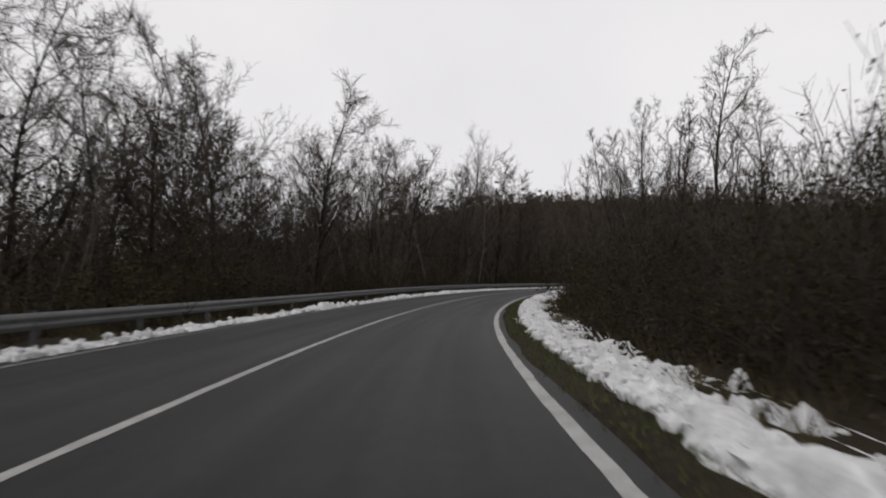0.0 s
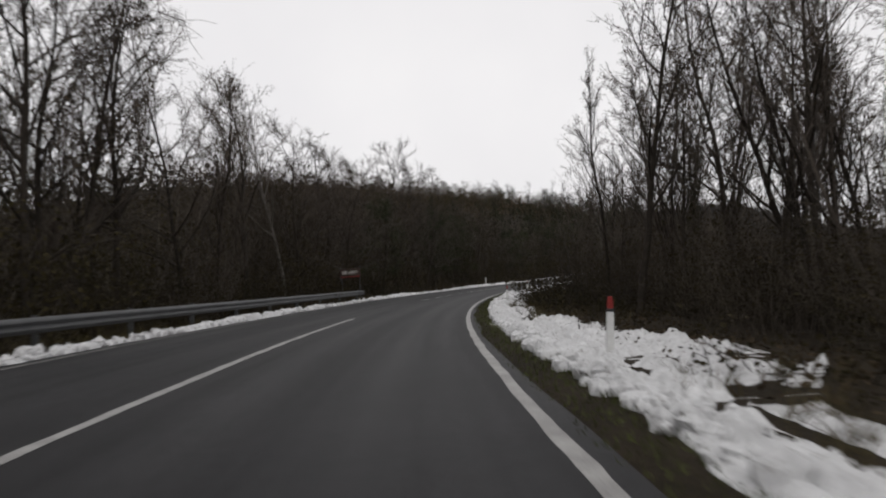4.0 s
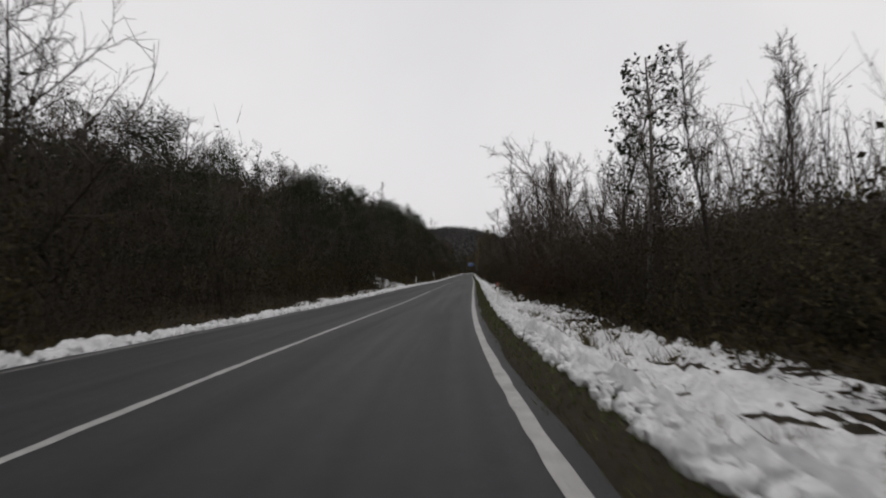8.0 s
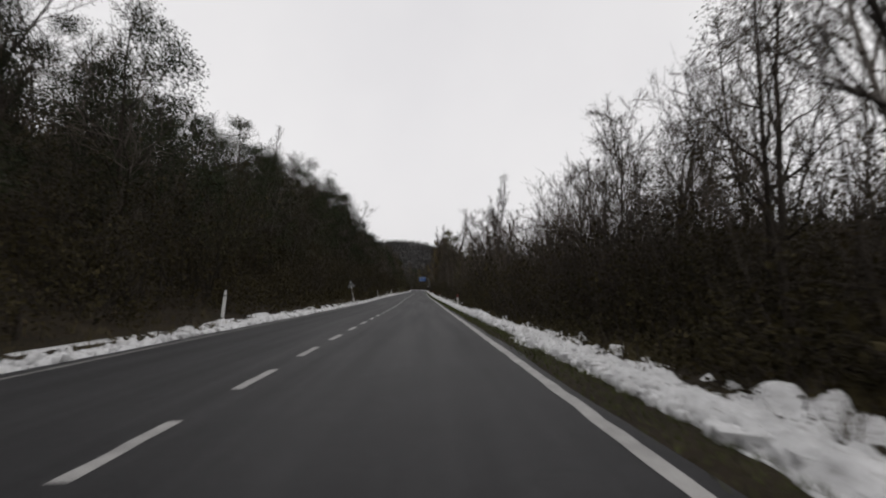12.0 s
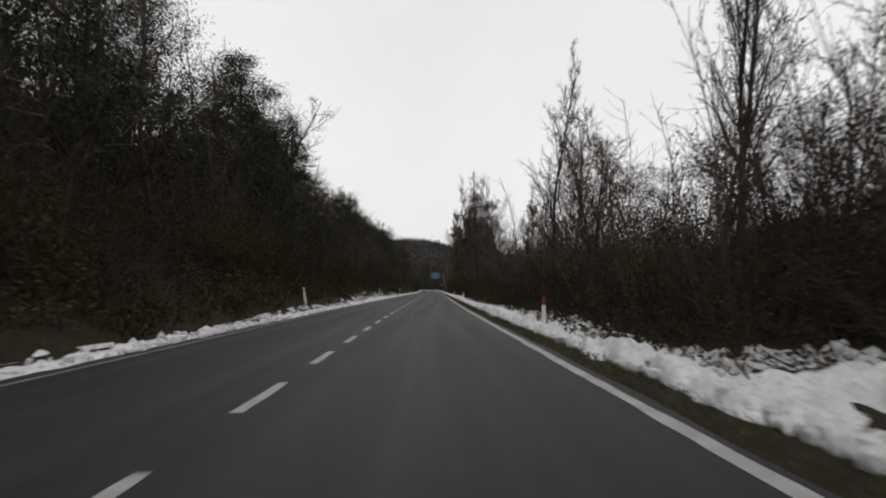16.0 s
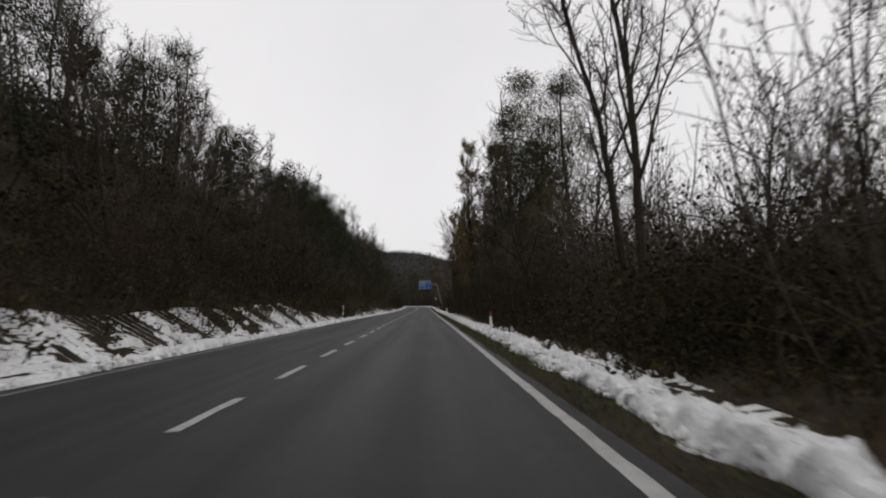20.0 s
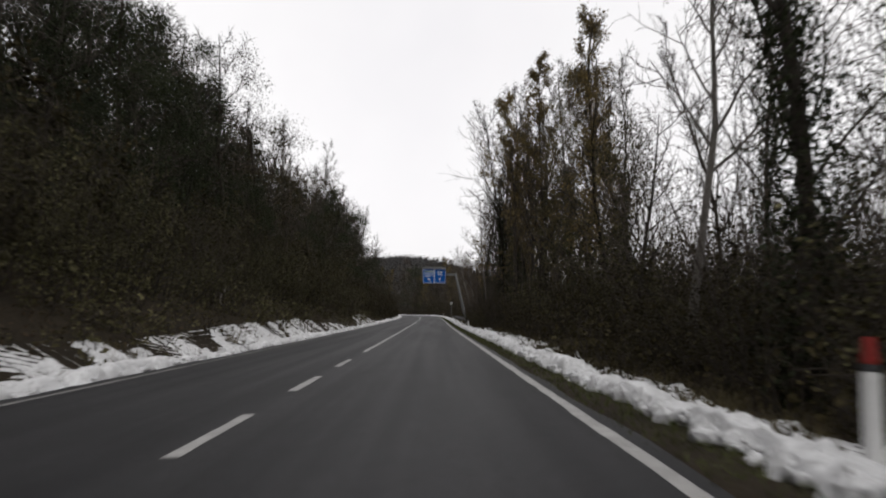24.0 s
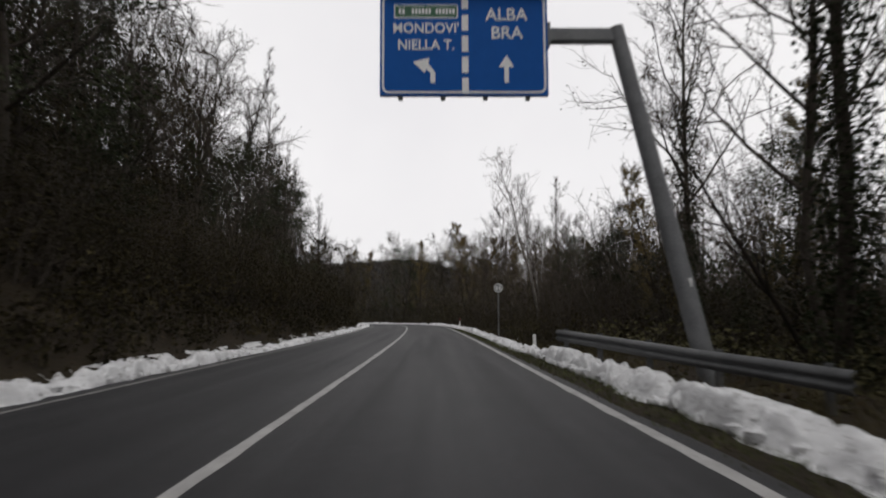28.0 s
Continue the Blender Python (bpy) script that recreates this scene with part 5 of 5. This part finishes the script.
for s, d in ((172.0, -5.2), (275.5, -5.3), (425.0, -5.2), (480.0, -5.2)):
    copy_thing(pale_post, stand(s, d, lean_rng.uniform(-6, 6, 2)))

# ---- signs ----


def lettering(parent, text, size, x, z, y, mat, wide=1.0, name="lettering"):
    c = bpy.data.curves.new(name, "FONT")
    c.body, c.size, c.align_x, c.align_y, c.extrude, c.offset = text, size, "CENTER", "CENTER", 0.004, 0.012 * size
    c.materials.append(mat)
    ob = new(name, c)
    ob.parent = parent
    ob.matrix_basis = pose(x, y, z, 90) @ Matrix.Diagonal((wide, 1, 1, 1))
    return ob


def plate(w, h, thick, radius, at=(0, 0, 0)):
    """An upright plate with rounded corners, its face towards -y."""
    bm = bmesh.new()
    pts = []
    for cx, cz, a0 in ((w / 2 - radius, h / 2 - radius, 0), (-w / 2 + radius, h / 2 - radius, 90), (-w / 2 + radius, -h / 2 + radius, 180), (w / 2 - radius, -h / 2 + radius, 270)):
        for k in range(5):
            a = radians(a0 + 22.5 * k)
            pts.append((at[0] + cx + radius * math.cos(a), at[2] + cz + radius * math.sin(a)))
    f = bm.faces.new([bm.verts.new((p[0], at[1], p[1])) for p in pts])
    ext = bmesh.ops.extrude_face_region(bm, geom=[f])
    bmesh.ops.translate(bm, verts=[g for g in ext["geom"] if isinstance(g, bmesh.types.BMVert)], vec=(0, thick, 0))
    bmesh.ops.recalc_face_normals(bm, faces=list(bm.faces))
    return bm


def shape(points, y, thick):
    bm = bmesh.new()
    f = bm.faces.new([bm.verts.new((p[0], y, p[1])) for p in points])
    ext = bmesh.ops.extrude_face_region(bm, geom=[f])
    bmesh.ops.translate(bm, verts=[g for g in ext["geom"] if isinstance(g, bmesh.types.BMVert)], vec=(0, thick, 0))
    bmesh.ops.recalc_face_normals(bm, faces=list(bm.faces))
    return bm


# the overhead direction sign; its own axes: x along the board, z up, the origin on the road under the board's middle
gantry = new("overhead_direction_sign")
tagged(gantry, "blue overhead direction sign hung from a leaning grey steel pole", "road sign")
gantry.matrix_basis = stand(592.1, 2.3, z=float(paved(np.float64(592.1), np.float64(2.3))))
BZ = 6.14
part("backing", box(bmesh.new(), (3.1, 0.10, 1.95), (0, 0.06, BZ), 0.01), grey_paint, gantry)
part("outer_sheet", plate(3.1, 1.95, 0.010, 0.02, (0, -0.002, BZ)), blue, gantry, "blue edge of the sign")
part("border", plate(3.02, 1.87, 0.012, 0.12, (0, -0.008, BZ)), white, gantry, "white rounded border")
panel = part("panel", plate(2.94, 1.79, 0.014, 0.09, (0, -0.014, BZ)), blue, gantry, "blue reflective panel")
part("hood", box(bmesh.new(), (3.1, 0.34, 0.26), (0, -0.02, BZ + 1.10), 0.02), grey_paint, gantry, "grey lighting hood above the panel")
for k in range(4):
    part("bracket", box(bmesh.new(), (0.09, 0.08, 0.08), (-1.17 + 0.78 * k, 0.06, BZ - 1.01), 0.01), zinc, gantry)
part("route_border", plate(1.18, 0.26, 0.006, 0.02, (-0.70, -0.017, BZ + 0.62)), white, panel, "thin white border of the green plate")
part("route_plate", plate(1.14, 0.22, 0.008, 0.02, (-0.70, -0.021, BZ + 0.62)), green, panel, "green motorway plate")
for x0, count in ((-1.18, 2), (-0.94, 6), (-0.50, 6)):
    for k in range(count):
        part("illegible_letter", box(bmesh.new(), (0.042, 0.006, 0.095), (x0 + 0.062 * k, -0.024, BZ + 0.62)), white, panel)
lettering(panel, "MONDOVI'", 0.265, -0.70, BZ + 0.29, -0.022, white, 0.93)
lettering(panel, "NIELLA T.", 0.265, -0.70, BZ - 0.03, -0.022, white, 0.93)
lettering(panel, "ALBA", 0.325, 0.79, BZ + 0.55, -0.022, white, 1.0)
lettering(panel, "BRA", 0.325, 0.79, BZ + 0.20, -0.022, white, 1.0)
for k in range(5):
    part("lane_dash", box(bmesh.new(), (0.12, 0.008, 0.30), (0.02, -0.020, BZ + 0.80 - 0.40 * k if k else BZ + 0.82)), white, panel)
part("arrow", shape([(0.74, BZ - 0.74), (0.82, BZ - 0.74), (0.82, BZ - 0.44), (0.92, BZ - 0.44), (0.78, BZ - 0.22), (0.64, BZ - 0.44), (0.74, BZ - 0.44)], -0.022, 0.006), white, panel, "white straight-on arrow")
part("arrow", shape([(-0.62, BZ - 0.74), (-0.53, BZ - 0.74), (-0.53, BZ - 0.54), (-0.66, BZ - 0.38), (-0.64, BZ - 0.27), (-0.94, BZ - 0.35), (-0.72, BZ - 0.56), (-0.70, BZ - 0.48), (-0.62, BZ - 0.56)], -0.022, 0.006), white, panel, "white bent left arrow")
part("arm", box(bmesh.new(), (1.36, 0.2, 0.27), (2.22, 0.16, 6.36), 0.03), grey_paint, gantry, "grey steel arm")
part("flange", box(bmesh.new(), (0.06, 0.30, 0.44), (1.58, 0.16, 6.36), 0.01), grey_paint, gantry)
part("pole", rod(bmesh.new(), (4.57, 0.16, -0.9), (2.86, 0.16, 6.53), 0.20, 0.145, 20), grey_paint, gantry, "leaning tapered steel pole")
part("plate_label", box(bmesh.new(), (0.06, 0.004, 0.16), (4.02, -0.012, 1.72)), white, gantry)
part("floodlight", box(bmesh.new(), (0.26, 0.20, 0.14), (0.05, 0.0, BZ + 1.86), 0.02), zinc, gantry, "small floodlight on a stalk")
part("stalk", rod(bmesh.new(), (0.05, 0.05, BZ + 1.2), (0.05, 0.05, BZ + 1.82), 0.025), zinc, gantry)

# place-name sign behind the guardrail's end
town = new("place_name_sign")
tagged(town, "dark brown place-name sign on two posts beyond the guardrail", "road sign")
town.matrix_basis = stand(131.0, -5.9, (0, -3, 0))
board = part("board", plate(1.5, 0.62, 0.03, 0.04, (0, 0, 1.95)), brown, town)
part("lower_edge", box(bmesh.new(), (1.4, 0.012, 0.05), (0, -0.008, 1.68)), red, board, "thin red line")
lettering(board, "LESEGNO", 0.27, 0, 1.97, -0.008, white)
for sx in (-0.55, 0.55):
    part("leg", rod(bmesh.new(), (sx, 0.05, -0.4), (sx * 1.3, 0.05, 2.38), 0.03), zinc, town)

# warning sign seen from behind
warn = new("warning_sign")
tagged(warn, "grey back of a triangular warning sign on a leaning pole", "road sign")
warn.matrix_basis = stand(323.9, -4.95, (0, -11, 0))
part("pole", rod(bmesh.new(), (0, 0, -0.4), (0, 0, 2.14), 0.03), plastic, warn, "pale steel pole")
part("sleeve", rod(bmesh.new(), (0.012, 0, -0.1), (0.004, 0, 0.30), 0.062), plastic, warn, "cracked white plastic sleeve")
part("sleeve", rod(bmesh.new(), (-0.035, 0.01, 0.31), (-0.04, 0.01, 0.50), 0.045), plastic, warn, "broken upper piece of the sleeve")
part("triangle", shape([(-0.40, 1.60), (-0.36, 1.56), (0.36, 1.56), (0.40, 1.60), (0.04, 2.26), (-0.04, 2.26)], -0.06, 0.02), grey_paint, warn, "grey unpainted back")
part("clamp", box(bmesh.new(), (0.17, 0.09, 0.04), (0, -0.02, 2.10), 0.008), plastic, warn)
part("clamp", box(bmesh.new(), (0.17, 0.09, 0.04), (0, -0.02, 1.69), 0.008), plastic, warn)

# round limit sign past the guardrail
limit = new("speed_limit_sign")
tagged(limit, "small weathered round sign, pale grey, on a thin pole", "road sign")
limit.matrix_basis = stand(618.0, 5.4)
part("pole", rod(bmesh.new(), (0, 0.03, -0.3), (0, 0.03, 3.12), 0.03), grey_paint, limit)
part("rim", rod(bmesh.new(), (0, 0.0, 2.88), (0, -0.02, 2.88), 0.24, sides=28), plastic, limit, "faded pale rim")
face = part("face", rod(bmesh.new(), (0, -0.018, 2.88), (0, -0.03, 2.88), 0.20, sides=28), grey_paint, limit, "dull grey face")
for sx in (-0.08, 0.08):
    part("illegible_figure", box(bmesh.new(), (0.09, 0.006, 0.2), (sx, -0.033, 2.88)), plastic, face)

# ---- fallen branches on the snowy banks ----


def fallen(seed, s, d, length, turn):
    """A broken bough with its side twigs, lying on the bank."""
    rng = np.random.RandomState(seed)
    main = limb(rng, (0, 0, 0.05), (1, 0, 0.12), length, 7, 0.13, -0.03)
    boughs, twigs = [(main, 0.032, 0.012, 6)], []
    for k in range(9):
        at, way = sprout(rng, main, 0.25 + 0.08 * k, rng.uniform(0.5, 1.0), rng.uniform(0, 6.3))
        twigs.append((limb(rng, at, way, length * rng.uniform(0.15, 0.4), 4, 0.2, 0.04), 0.013, 0.005, 4))
    ob = tagged(new("fallen_branch"), "broken bare branch lying on the snowy bank", "branch", "fallen branches")
    x, y = spot(s, d)
    ob.matrix_basis = Matrix.LocRotScale((x, y, float(land(np.float64(s), np.float64(d))) + 0.04), Euler((0, 0, float(along(s)[0]) + turn)), None)
    part("bough", mesh_of("bough", *tubes(boughs), pale_bark), parent=ob)
    part("twigs", mesh_of("twigs", *tubes(twigs), pale_bark), parent=ob)


for k, (s, d, length, turn) in enumerate(((379.0, -5.4, 2.2, 0.4), (343.5, -5.6, 1.6, 2.4), (503.0, -6.2, 1.8, 1.0), (527.0, -6.8, 1.5, 2.0), (548.0, -5.8, 2.0, 0.2),
                                          (607.0, -5.9, 1.8, 1.3), (613.0, -6.4, 1.4, 2.5), (55.5, 7.9, 1.3, 1.9), (17.5, 7.2, 2.4, 0.2), (24.0, 6.6, 1.8, 2.8))):
    fallen(300 + k, s, d, length, turn)

# ---- grass of the verges ----
r = np.random.RandomState(21)
m = 130000
gs_, gd_ = r.uniform(0, 640, m), WR + 0.15 + r.beta(1.6, 1.3, m) * 1.1
x, y = spot(gs_, gd_)
p = np.stack([x, y, land(gs_, gd_) - 0.01], -1)
a = r.uniform(0, 6.3, m)
h = r.uniform(0.02, 0.08, m)
side = np.stack([np.cos(a), np.sin(a), 0 * a], -1) * 0.009
tip = np.stack([r.normal(0, 0.4, m) * h, r.normal(0, 0.4, m) * h, h], -1)
v = np.stack([p - side, p + side, p + tip], 1).reshape(-1, 3)
tagged(new("verge_grass", mesh_of("verge_grass", v, np.arange(3 * m).reshape(m, 3), grass, False)), "short faded winter grass of the verge", "grass", kind="stuff")

# ---- fallen leaves on the wood's floor ----
m = 70000
ls = r.uniform(0, 650, m)
ld = np.where((r.rand(m) < 0.62) & (ls > 120), -WL - 1.6 - r.gamma(2.2, 1.6, m), WR + 2.6 + r.gamma(2.2, 1.3, m))
x, y = spot(ls, ld)
fv, ff = leaves(r, np.stack([x, y, land(ls, ld) + 0.01], -1), 0.12)
tagged(new("leaf_litter", mesh_of("leaf_litter", fv, ff, dead_leaf, False)), "fallen withered leaves on the wood's floor", "leaves", kind="stuff")

# ---- dead grass that pokes through the snow ----
m = 9000
ts, td = r.uniform(0, 640, m), np.where(r.rand(m) < 0.72, WR + 1.5 + r.gamma(2, 0.8, m), -WL - 0.8 - r.gamma(2, 0.6, m))
keep = ~((td > 0) & (ts > 92) & (ts < 108)) & (vnoise(ts, td, 2.5) > 0.3)
ts, td = np.repeat(ts[keep], 12), np.repeat(td[keep], 12)
m = len(ts)
x, y = spot(ts + r.normal(0, 0.07, m), td + r.normal(0, 0.07, m))
p = np.stack([x, y, land(ts, td) - 0.02], -1)
a = r.uniform(0, 6.3, m)
h = r.uniform(0.10, 0.42, m)
side = np.stack([np.cos(a), np.sin(a), 0 * a], -1) * 0.010
tip = np.stack([r.normal(0, 0.55, m) * h, r.normal(0, 0.55, m) * h, h], -1)
v = np.stack([p - side, p + side, p + tip], 1).reshape(-1, 3)
tagged(new("dead_grass", mesh_of("dead_grass", v, np.arange(3 * m).reshape(m, 3), straw, False)), "tufts of dead straw-coloured grass in the snow", "grass", kind="stuff")
